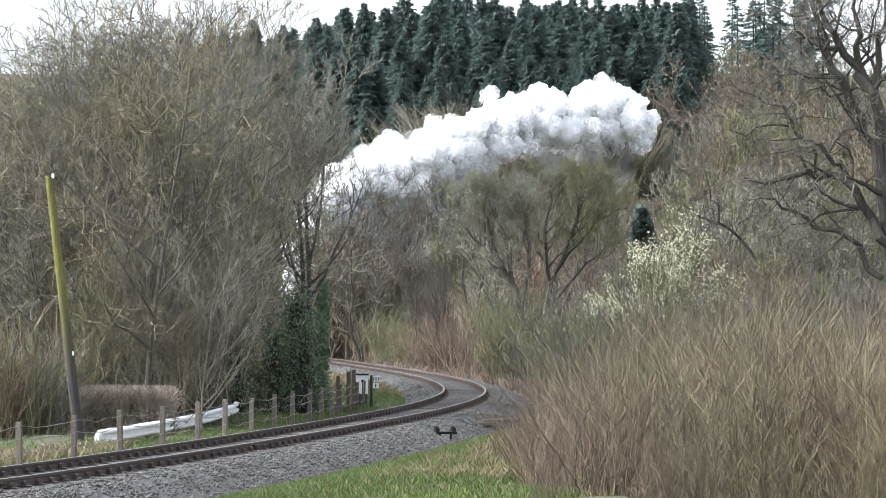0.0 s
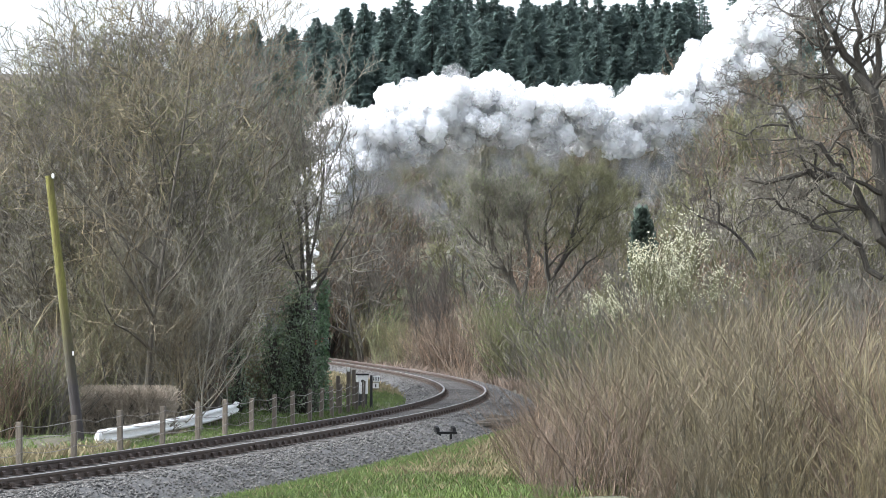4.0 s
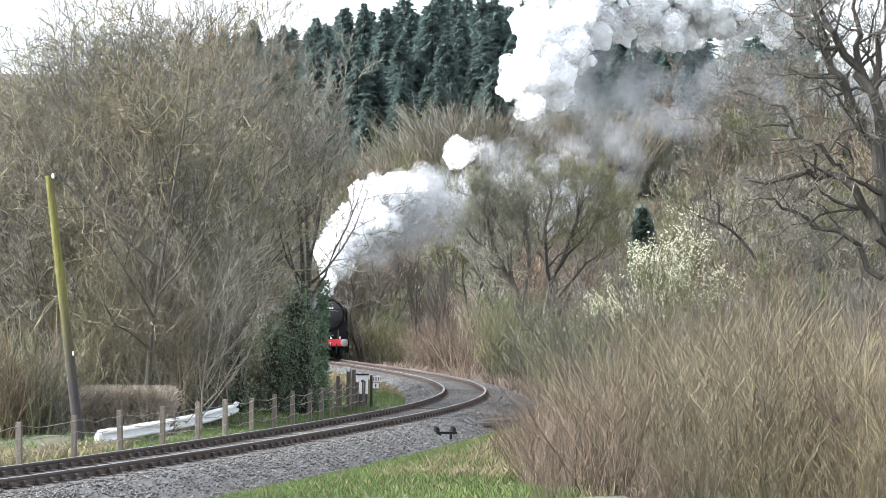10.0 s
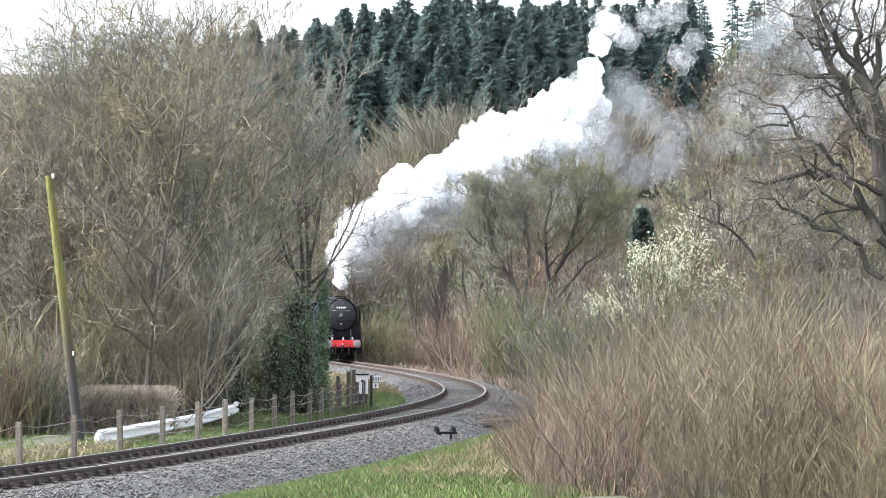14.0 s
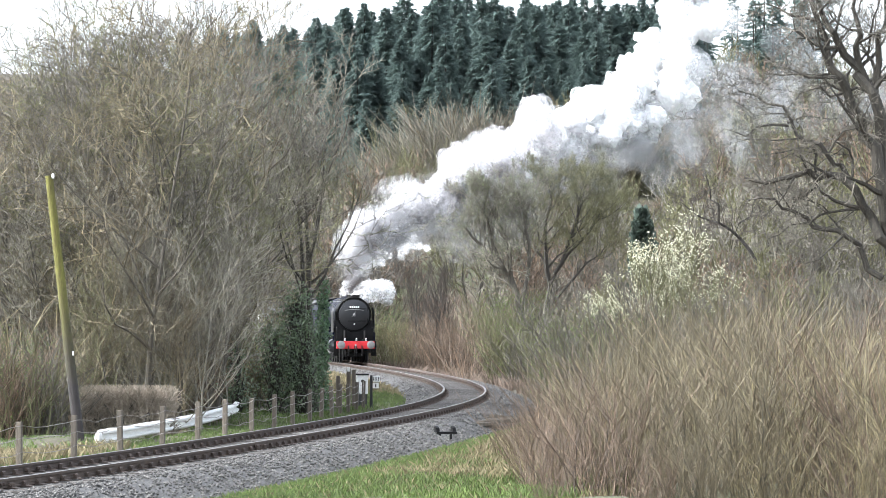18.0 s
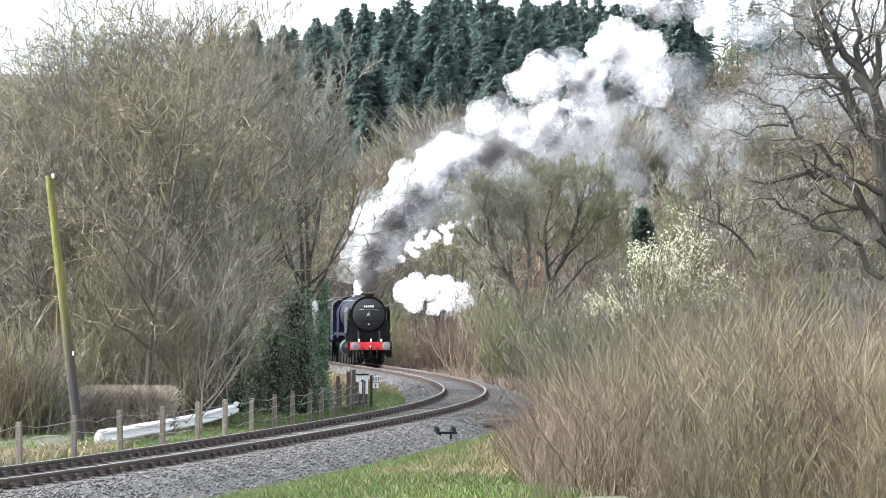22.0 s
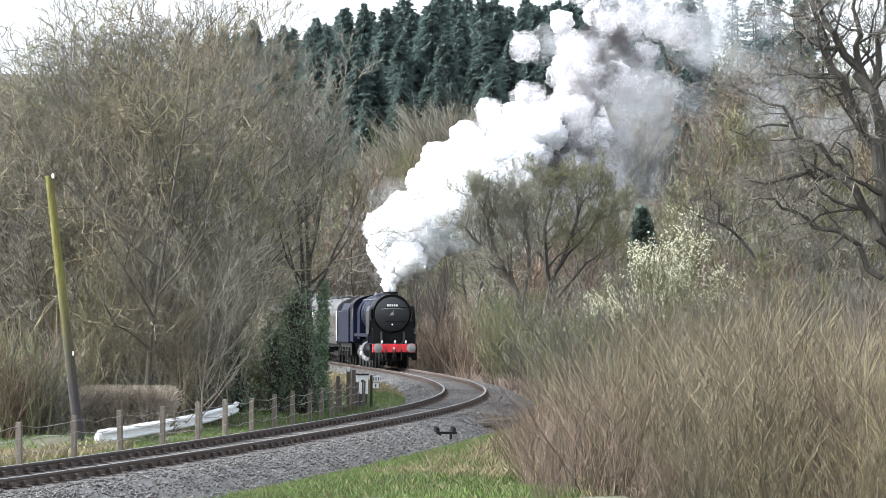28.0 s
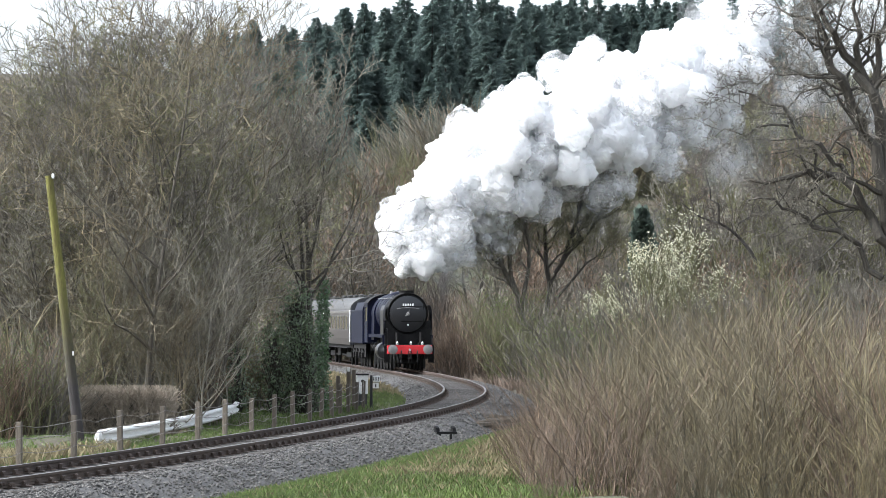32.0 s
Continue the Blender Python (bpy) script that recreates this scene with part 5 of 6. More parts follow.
# ---- trees by themselves ----
def build_single_trees():
    left = [([(0.01, 0, 1.96), (-0.71, 0.15, 4.02), (-1.63, -0.2, 5.73), (-2.65, 0.25, 6.76), (-3.46, 0.1, 7.62)], 0.19),
            ([(-0.82, 0, 4.19), (-1.22, 0.15, 6.19), (-1.85, -0.2, 7.91), (-2.48, 0.25, 9.54)], 0.13),
            ([(-0.54, 0, 3.62), (-0.25, 0.15, 5.62), (-0.42, -0.2, 7.62), (-0.77, 0.25, 9.54)], 0.13),
            ([(-1.57, 0, 5.68), (-2.37, 0.15, 8.11), (-3.06, -0.2, 9.25)], 0.09)]
    tr, cr, ends = bare_tree(401, 8.0, 0, levels=4, kids=(15, 8, 6, 3), first=0.3, spread=0.8, up=0.16, crooked=0.17, thin=0.0125, limbs=left)
    rng = random.Random(9)
    t = make_tree("willow_tree", "leaning leafless willow with dark forked limbs and budding twigs", "tree", tr, cr, BARK, TWIG_PALE)
    bud = Buf()
    for p, _ in ends[::3]:
        leaf_spray(bud, rng, p, 0.035, 2, 0.12)
    tagged(part("bud_spray", bud, BUDS, t, "pale green buds"), kind="stuff")
    planted(t, 4.6, 184.5, 0, 1.0)
    right = [([(-0.14, 0, 2.0), (0.21, 0.15, 4.76), (-0.05, -0.2, 6.87), (0.27, 0.25, 9.19), (0.09, 0.1, 10.27)], 0.16),
            ([(0.21, 0, 4.9), (1.19, 0.15, 7.16), (1.83, -0.2, 9.19), (2.12, 0.25, 10.18)], 0.13),
            ([(0.44, 0, 5.43), (2.12, 0.15, 7.45), (3.05, -0.2, 9.11)], 0.11),
            ([(0.53, 0, 4.18), (2.12, 0.15, 6.01), (3.17, -0.2, 7.08)], 0.08)]
    tr, cr, ends = bare_tree(402, 8.0, 0, levels=4, kids=(15, 8, 6, 3), first=0.3, spread=0.8, up=0.16, crooked=0.17, thin=0.0125, limbs=right)
    t = make_tree("willow_tree", "upright leafless willow with dark limbs and budding twigs", "tree", tr, cr, DARK_BARK, TWIG_OLIVE)
    planted(t, 5.3, 187.0, 0, 1.0)
    # oak
    main = [([(0.31, 0, 1.46), (-0.11, 0.15, 5.44), (-0.5, -0.2, 7.53), (-1.03, 0.25, 8.89), (-1.45, 0.1, 9.94), (-1.87, -0.2, 10.98), (-2.35, 0.1, 11.97), (-2.62, 0.2, 12.97), (-3.08, -0.1, 14.33)], 0.3),
            ([(-0.15, 0, 5.65), (-0.32, 0.15, 8.79), (-0.67, -0.2, 10.36), (-1.24, 0.25, 11.13), (-1.7, 0.1, 11.82), (-2.16, -0.2, 12.66), (-2.56, 0.1, 13.43), (-2.95, 0.2, 14.23)], 0.27),
            ([(-0.67, 0, 10.36), (-1.17, 0.15, 11.51), (-1.13, -0.2, 12.55), (-1.36, 0.25, 13.6), (-1.66, 0.1, 14.65)], 0.17),
            ([(-0.53, 0, 9.83), (-0.42, 0.15, 11.51), (-0.5, -0.2, 12.55), (-0.15, 0.25, 13.6), (0.06, 0.1, 14.65)], 0.16),
            ([(-0.88, 0, 10.5), (-1.61, 0.15, 10.46), (-2.62, -0.2, 10.63), (-3.33, 0.25, 10.42), (-3.79, 0.1, 9.87)], 0.07),
            ([(-1.61, 0, 10.46), (-2.16, 0.15, 11.05), (-3.04, -0.2, 10.96), (-4.02, 0.25, 11.09), (-4.96, 0.1, 10.67)], 0.07),
            ([(-2.56, 0, 12.8), (-3.18, 0.15, 13.22), (-3.71, -0.2, 13.26), (-4.33, 0.25, 13.98)], 0.08),
            ([(-2.41, 0, 12.13), (-3.08, 0.15, 12.51), (-3.6, -0.2, 12.76), (-4.02, 0.25, 12.34)], 0.06),
            ([(0.14, 0, 4.6), (-0.67, 0.15, 5.75), (-1.36, -0.2, 6.86), (-2.41, 0.25, 7.4), (-3.08, 0.1, 7.53), (-3.71, -0.2, 7.3), (-4.65, 0.1, 7.07), (-5.42, 0.2, 7.28)], 0.21),
            ([(-1.36, 0, 6.86), (-1.82, 0.15, 7.74), (-2.66, -0.2, 8.53), (-3.46, 0.25, 8.87), (-3.79, 0.1, 9.33), (-4.02, -0.2, 9.92), (-4.75, 0.1, 10.15), (-5.63, 0.2, 10.5)], 0.11),
            ([(-3.79, 0, 9.2), (-4.96, 0.15, 9.16), (-5.8, -0.2, 8.97), (-6.68, 0.25, 8.66)], 0.05),
            ([(-2.79, 0, 7.49), (-2.74, 0.15, 8.12), (-3.12, -0.2, 8.37), (-3.92, 0.25, 8.24), (-5.17, 0.1, 8.12)], 0.06),
            ([(-0.32, 0, 3.55), (-1.15, 0.15, 4.77), (-1.99, -0.2, 5.31), (-2.87, 0.25, 5.44), (-3.67, 0.1, 6.06), (-4.33, -0.2, 6.48), (-5.28, 0.1, 6.44)], 0.13),
            ([(-0.94, 0, 6.23), (-1.82, 0.15, 6.06), (-2.66, -0.2, 5.86), (-3.71, 0.25, 5.52), (-4.54, 0.1, 5.02)], 0.06),
            ([(-1.61, 0, 7.11), (-1.4, 0.15, 7.95), (-2.03, -0.2, 8.58), (-2.45, 0.25, 8.83)], 0.06)]
    tr, cr, _ = bare_tree(412, 9.5, 0, levels=4, kids=(7, 5, 5, 2), first=0.15, spread=0.9, up=0.05, crooked=0.26, thin=0.014, limbs=main)
    t = make_tree("oak_tree", "large leafless oak with crooked dark spreading limbs", "tree", tr, cr, BARK, TWIG)
    planted(t, 16.6, 135.0, 0, 1.0)
    side = [([(1.35, 0, 4.51), (0.51, 0.15, 5.74), (-0.57, -0.2, 6.51), (-1.33, 0.25, 6.76), (-2.15, 0.1, 7.38)], 0.09),
            ([(-0.52, 0, 6.46), (-0.87, 0.15, 7.53), (-1.08, -0.2, 8.55), (-1.18, 0.25, 9.22)], 0.05),
            ([(0.2, 0, 5.94), (0.97, 0.15, 6.81), (1.1, -0.2, 7.58)], 0.04)]
    tr, cr, _ = bare_tree(417, 5.0, 0, levels=3, kids=(14, 6, 5), first=0.2, spread=0.9, up=0.08, crooked=0.28, thin=0.013, limbs=side)
    planted(make_tree("thorn_tree", "small leaning leafless thorn tree with dark crooked branches", "tree", tr, cr, DARK_BARK, DARK_TWIG), 13.0, 165.0, 0, 1.0)
    # ivy-clad tree beside the line
    tr, cr, _ = bare_tree(421, 9.6, 2, lean=-0.02, levels=4, kids=(9, 6, 5, 4), first=0.42, spread=0.8, up=0.25, crooked=0.16, bole=0.03, thin=0.012, r0=0.13)
    t = make_tree("ivy_clad_tree", "leafless twin-stemmed tree with ivy round its trunk", "tree", tr, cr, BARK, TWIG_PALE)
    planted(t, -3.95, 118.0, 0, 1.0)
    ivy = Buf()
    for k in range(3000):
        z = rng.random() ** 1.2 * 4.3
        a = rng.random() * 6.28
        r = 0.12 + (0.20 - 0.03 * z) * rng.random() ** 1.6 * (0.6 + 0.8 * abs(noise.noise(Vector((a, z * 1.3, 2)))) + 0.3 * (z < 1.0))
        leaf_spray(ivy, rng, (math.cos(a) * r + 0.02 * z, math.sin(a) * r, z), 0.05, 1, 0.05)
    part("ivy", ivy, IVY, t, "dark glossy ivy leaves")
    # evergreen bushes
    for x, y, w, h, seed in ((-4.7, 116.5, 0.95, 4.0, 1), (-5.3, 114.5, 0.65, 2.7, 2), (-4.35, 114.5, 0.6, 2.9, 4), (-6.25, 111, 0.35, 2.1, 3)):
        b = Buf()
        r2 = random.Random(seed)
        stem = Buf()
        for k in range(int(62 * w * h)):
            a, f = r2.random() * 6.28, r2.random()
            rr = w * math.sqrt(r2.random()) * (0.75 + 0.9 * f - 1.35 * f * f) * (0.8 + 0.5 * noise.noise(Vector((a, f * 4, seed))))
            z = 0.2 + f * h * 0.95
            p = (math.cos(a) * rr, math.sin(a) * rr, z)
            stem.tube([(p[0] * 0.15, p[1] * 0.15, max(z - 0.9, 0)), (p[0] * 0.7, p[1] * 0.7, z - 0.3), p], [0.025, 0.015, 0.006], 3)
            leaf_spray(b, r2, p, 0.055, 13, 0.22)
        t = thing("laurel_bush", "dark evergreen bush with glossy leaves", "bush", group="evergreen bushes by the fence")
        part("branch_frame", stem, DARK_BARK, t)
        part("foliage", b, HOLLY, t)
        planted(t, x, y, 0, 1.0)
    # bush in blossom
    tr, cr, ends = bare_tree(431, 6.2, 6, levels=3, kids=(8, 6, 5), first=0.3, spread=0.65, up=0.35, crooked=0.14, thin=0.010, r0=0.05)
    t = make_tree("blossoming_bush", "blackthorn bush covered in creamy white blossom", "bush", tr, cr, BARK, TWIG_OLIVE)
    bl = Buf()
    for p, q in ends:
        for f in (0.0, 0.35, 0.7):
            if p[2] > 2.6:
                leaf_spray(bl, rng, [p[i] + (q[i] - p[i]) * f for i in range(3)], 0.042, 1, 0.05)
    part("blossom", bl, BLOSSOM, t, "creamy white blossom")
    planted(t, 7.95, 130, 0, 0.86)
    copy_planted(t, 6.15, 129.5, 100, 0.6)
    # young spruce behind the blossom
    tr, cr = conifer(77, 5.6, 0.0, 0.13)
    t = make_tree("young_spruce", "small dark spruce among bare scrub", "tree", tr, cr, DARK_BARK, YOUNG_NEEDLES)
    planted(t, 9.3, 170, 0, 1.45)
    # dark saplings on the bank behind the line
    for i, (x, y, h) in enumerate(((-0.75, 232, 6.4), (-0.2, 236, 5.4), (-1.3, 238, 5.8))):
        tr, cr, _ = bare_tree(440 + i, h, 2, levels=3, kids=(9, 5, 4), first=0.2, spread=0.55, up=0.4, crooked=0.1, thin=0.016)
        planted(make_tree("sapling", "dark leafless sapling on the bracken bank", "tree", tr, cr, DARK_BARK, DARK_TWIG, "saplings behind the line"), x, y, 0, 1.0)


build_single_trees()


# ---- undergrowth ----
def plant_bushes():
    rng = random.Random(31)
    kinds = []
    for i, (mat, lab, leaf) in enumerate([(TWIG, "grey-brown leafless undergrowth bush", None), (TWIG_OLIVE, "olive-green budding bush beside the line", BUDS), (TWIG_RED, "russet leafless bush on the bank", None), (TWIG_TAN, "pale leafless bramble bush", None)]):
        t = thing("bush", lab, "bush", group="undergrowth")
        for st in shrub(500 + i, 3.0, 60, 2.0, 9, 0.009, 4):
            part("spray", st, mat, t)
        if leaf:
            b = Buf()
            r2 = random.Random(i)
            for _ in range(500):
                a, r, z = r2.random() * 6.28, math.sqrt(r2.random()) * 1.1, r2.uniform(0.3, 2.8)
                leaf_spray(b, r2, (math.cos(a) * r, math.sin(a) * r, z), 0.03, 2, 0.1)
            part("young_leaves", b, leaf, t, "fresh green leaf buds")
        kinds.append(t)
    spots = []
    for k in range(84):  # under the wood
        y = rng.uniform(100, 128)
        px = rng.uniform(-20, 470)
        # straw kind doubled, so colour lightens the shade under the trees
        spots.append(((px - 784) * y / 6450, y, rng.uniform(0.6, 1.2), rng.choice([3, 0, 1, 3, 2])))
    for k in range(10):  # behind the fence at the near end
        y = rng.uniform(91, 95)
        px = rng.uniform(-30, 110)
        spots.append(((px - 784) * y / 6450, y, rng.uniform(0.8, 1.25), rng.choice([2, 0, 1, 0, 3])))
    for px, y, s, k in [(815, 176, 1.1, 1), (850, 172, 1.3, 1), (880, 168, 1.25, 1), (905, 178, 1.5, 1), (840, 190, 1.5, 2), (800, 205, 1.3, 2), (780, 212, 1.2, 2), (950, 165, 1.3, 0), (985, 158, 1.3, 1), (930, 182, 1.6, 1), (1010, 150, 1.3, 0),
                        (745, 226, 1.1, 2), (720, 236, 1.0, 3), (690, 238, 1.3, 1), (660, 240, 1.5, 1), (635, 243, 1.7, 1), (610, 246, 1.6, 1), (650, 252, 1.2, 3), (700, 250, 0.7, 3), (770, 240, 1.2, 2), (810, 236, 1.5, 2), (840, 232, 1.6, 0), (880, 226, 1.5, 1), (640, 262, 1.5, 1), (600, 258, 1.8, 1),
                        (960, 128, 0.8, 3), (990, 122, 1.0, 0), (1020, 116, 1.1, 1), (1060, 112, 1.2, 0), (940, 140, 0.9, 3), (1100, 118, 1.2, 1), (1150, 112, 1.2, 0), (1000, 134, 1.3, 1), (1040, 128, 1.3, 1)]:
        spots.append(((px - 784) * y / 6450, y, s, k))
    used = set()
    for x, y, s, k in spots:
        u, _ = track_side(np.array([x]), np.array([y]))
        if abs(float(u[0])) < 3.2 + 0.4 * s or (y < 116 and -7.6 < float(u[0]) < 0):
            continue
        if k in used:
            copy_planted(kinds[k], x, y, rng.uniform(0, 360), s)
        else:
            used.add(k)
            planted(kinds[k], x, y, rng.uniform(0, 360), s)


plant_bushes()


def tufts(name, label, mat, n, seed, place, h0, h1, width):
    """Grass or bracken: many thin blades where place() says."""
    rng = random.Random(seed)
    pts = [place(rng) for _ in range(n)]
    zs = ground_z(np.array([p[0] for p in pts]), np.array([p[1] for p in pts]))
    b = Buf()
    for (x, y), z in zip(pts, zs.tolist()):
        for _ in range(3):
            a, h = rng.random() * 6.28, rng.uniform(h0, h1)
            px, py = x + rng.gauss(0, 0.06), y + rng.gauss(0, 0.06)
            lx, ly = rng.gauss(0, 0.35) * h, rng.gauss(0, 0.35) * h
            cx, cy = math.cos(a) * width, math.sin(a) * width
            b.add([(px - cx, py - cy, z - 0.05), (px + cx, py + cy, z - 0.05), (px + cx * 0.6 + lx * 0.4, py + cy * 0.6 + ly * 0.4, z + h * 0.6), (px + lx, py + ly, z + h)], [(0, 1, 2), (0, 2, 3)])
    return tagged(part(name, b, mat), label, "grass", kind="stuff")


def beside(lo, hi, s0, s1, power=1.0):
    def place(rng):
        while True:
            s, o = rng.uniform(s0, s1), lo + (hi - lo) * rng.random() ** power
            x, y, _ = on_track(s, o)
            if noise.noise(Vector((x * 0.7, y * 0.35, 3))) > -0.6:
                return x, y
    return place


tufts("grass", "long green grass on the near bank", GRASS, 56000, 1, beside(2.7, 9.5, 6, 62), 0.04, 0.16, 0.003)
tufts("dry_grass", "pale dead grass among the green", DRY, 5000, 2, beside(2.9, 10, 6, 62), 0.05, 0.18, 0.0024)
tufts("dry_grass", "tall straw-coloured grass at the foot of the scrub", DRY, 2600, 3, beside(3.9, 7.5, 36, 72), 0.12, 0.42, 0.004)
tufts("dry_grass", "patch of flattened brown grass on the near bank", DRY, 7500, 9, beside(3.6, 8.0, 24, 54, 0.7), 0.06, 0.24, 0.0028)
tufts("grass", "short green verge behind the fence", GRASS, 30000, 4, beside(-9.5, -2.2, 2, 112), 0.04, 0.13, 0.006)
tufts("dead_bracken", "brown dead bracken on the bank behind the line", BRACKEN, 9000, 5, beside(2.6, 26, 110, 225), 0.2, 0.6, 0.025)
tufts("dry_grass", "brown dead stalks and litter on the far cess", DRY, 6000, 8, beside(-8.0, -2.1, 96, 178), 0.08, 0.32, 0.007)
tufts("dry_grass", "brown dead stalks along the foot of the fence", DRY, 5200, 7, beside(-8.5, -3.3, 2, 34), 0.06, 0.3, 0.0035)
tufts("dead_bracken", "brown stalks and leaf litter at the wood's edge", BRACKEN, 4000, 6, beside(3.0, 14, 60, 120), 0.2, 0.6, 0.02)


# ---- fence, barrier, pole, hedge and trackside things ----
def build_fence():
    F = thing("fence", "weathered timber post and wire fence along the line", "fence")
    ss = [14.2, 18.4, 22.7, 26.9, 31.0, 35.2, 39.2, 42.6, 46.3, 49.8, 53.0, 56.3, 58.8, 61.4, 63.7, 66.2, 69.0, 72.0]
    rng = random.Random(6)
    tops = []
    for s in ss:
        x, y, t = on_track(s, -3.1)
        z = gz(x, y)
        w = 0.062
        b = Buf().box(-w, w, -w * 0.9, w * 0.9, -0.3, 0.52 - z + rng.uniform(-0.05, 0.05), 0.008)
        p = part("post", b, TIMBER, F)
        lx, ly = rng.gauss(0, 1.2), rng.gauss(0, 1.2)
        p.matrix_basis = pose(x, y, z, lx, ly, math.degrees(t))
        tops.append((x, y, 0.5))
    for drop in (0.06, 0.30, 0.58):
        w = Buf()
        pts = []
        for i in range(len(tops) - 1):
            a, c = Vector(tops[i]), Vector(tops[i + 1])
            for k in range(5):
                f = k / 5
                q = a.lerp(c, f)
                pts.append((q.x + 0.07, q.y, q.z - drop - 0.10 * f * (1 - f) * 4 * rng.uniform(0.3, 1)))
        pts.append(tops[-1])
        w.tube(pts, [0.009] * len(pts), 3)
        part("wire", w, WIRE, F)


build_fence()


def build_barrier():
    B = thing("crash_barrier", "white-painted corrugated steel crash barrier, flaking", "barrier")
    a, c = Vector((-8.02, 85.0, -0.20)), Vector((-6.28, 112.0, -0.17))
    prof = [(0.00, -0.165), (0.04, -0.155), (0.095, -0.115), (0.095, -0.07), (-0.02, -0.025), (-0.02, 0.025), (0.095, 0.07), (0.095, 0.115), (0.04, 0.155), (0.0, 0.165)]
    side = Vector((c.y - a.y, -(c.x - a.x), 0)).normalized()
    b = Buf()
    n = 22
    for i in range(n + 1):
        f = i / n
        q = a.lerp(c, f) + side * (0.35 * math.sin(f * 3.1)) + Vector((0, 0, 0.16 * max(0, f - 0.92) / 0.08 + 0.006 * math.sin(i * 1.7)))
        for o, z in prof:
            b.v.append((q.x + side.x * o, q.y + side.y * o, q.z + z))
        for o, z in reversed(prof):
            b.v.append((q.x + side.x * (o - 0.008), q.y + side.y * (o - 0.008), q.z + z))
    m = len(prof) * 2
    for i in range(n):
        for k in range(m):
            b.f.append((i * m + k, i * m + (k + 1) % m, (i + 1) * m + (k + 1) % m, (i + 1) * m + k))
    part("rail", b, WHITE, B, "white corrugated beam")
    e = Buf()
    for i in range(7):
        f = i / 6
        r = 0.17 * math.cos(f * 1.2) + 0.02
        for j in range(14):
            t = 2 * math.pi * j / 14
            e.v.append((a.x + 0.02 - 0.02 * f + 0.06 * math.cos(t), a.y - 0.5 * f, a.z + r * math.sin(t) * (1.0 + 0.06 * math.sin(3 * t))))
    for i in range(6):
        for j in range(14):
            e.f.append((i * 14 + j, i * 14 + (j + 1) % 14, (i + 1) * 14 + (j + 1) % 14, (i + 1) * 14 + j))
    e.f.append(tuple(range(84, 98)))
    e.smooth = True
    part("end_terminal", e, WHITE, B, "rounded white end piece")
    for k in range(9):
        q = a.lerp(c, (k + 0.5) / 9)
        z = gz(q.x, q.y)
        part("post", Buf().box(q.x - 0.13, q.x - 0.03, q.y - 0.05, q.y + 0.05, z - 0.2, q.z + 0.1, 0.01), TIMBER, B)


build_barrier()


def build_pole():
    P = thing("telegraph_pole", "leaning timber pole, yellow-green with algae above a dark tarred foot", "pole")
    z = gz(-8.74, 88.0)
    a, c = Vector((-8.74, 88.0, z - 0.3)), Vector((-9.54, 88.2, 6.02))
    part("shaft", Buf().tube([tuple(a.lerp(c, i / 8)) for i in range(9)], [0.135 - 0.005 * i for i in range(9)], 14, True), POLE_WOOD, P)
    q = a.lerp(c, 0.36)
    part("tag", Buf().box(q.x + 0.09, q.x + 0.12, q.y - 0.15, q.y - 0.11, q.z - 0.05, q.z + 0.05), WHITE, P, "small white tag")
    part("insulator", Buf().lathe([(0, 0.03), (0.05, 0.04), (0.1, 0.03), (0.12, 0.01)], "z", (c.x + 0.1, c.y - 0.05, c.z - 0.06), 10), WHITE, P, "white insulator")
    Q = thing("telegraph_pole", "tall pale timber pole far off beside the line", "pole")
    z = gz(-6.75, 256.0)
    part("shaft", Buf().tube([(-6.75, 256.0, z - 0.3), (-6.75, 256.0, z + 5), (-6.72, 256.0, 9.4)], [0.14, 0.12, 0.10], 12, True), TIMBER, Q)
    W = thing("overhead_wire", "thin overhead wire from the pole top", "wire")
    pts = [(c.x + (-26 - c.x) * f, c.y - 22 * f, c.z - 0.05 - 7.5 * f + 3.5 * f * f) for f in [i / 12 for i in range(13)]]
    part("wire", Buf().tube(pts, [0.009] * 13, 4), WIRE, W)


build_pole()


def build_hedge():
    H = thing("hedge", "flat-topped clipped hedge, brown and leafless", "hedge")
    rng = random.Random(12)
    st, tw = Buf(), Buf()
    for k in range(26):
        x, y = rng.uniform(-9.3, -7.15), 95 + rng.uniform(-0.4, 0.4)
        z = gz(x, y)
        st.tube([(x, y, z - 0.1), (x + rng.gauss(0, 0.1), y, z + 0.6), (x + rng.gauss(0, 0.2), y, z + 1.2)], [0.03, 0.022, 0.012], 5)
    for k in range(7600):
        x, y = rng.uniform(-9.45, -7.0), 95 + rng.uniform(-0.55, 0.55)
        z = rng.uniform(-0.6, 0.68)
        if z < 0.1 and rng.random() < 0.4:
            continue
        d = Vector((rng.gauss(0, 0.5), rng.gauss(0, 0.5), rng.uniform(0.1, 1))).normalized() * rng.uniform(0.15, 0.4)
        e = (x + d.x, y + d.y, min(z + d.z, 0.84))
        tw.tube([(x, y, z), e], [0.008, 0.005], 3)
    part("stem_frame", st, DARK_BARK, H)
    part("clipped_twig_top", tw, HEDGE_TWIG, H, "dense clipped brown twigs")


build_hedge()


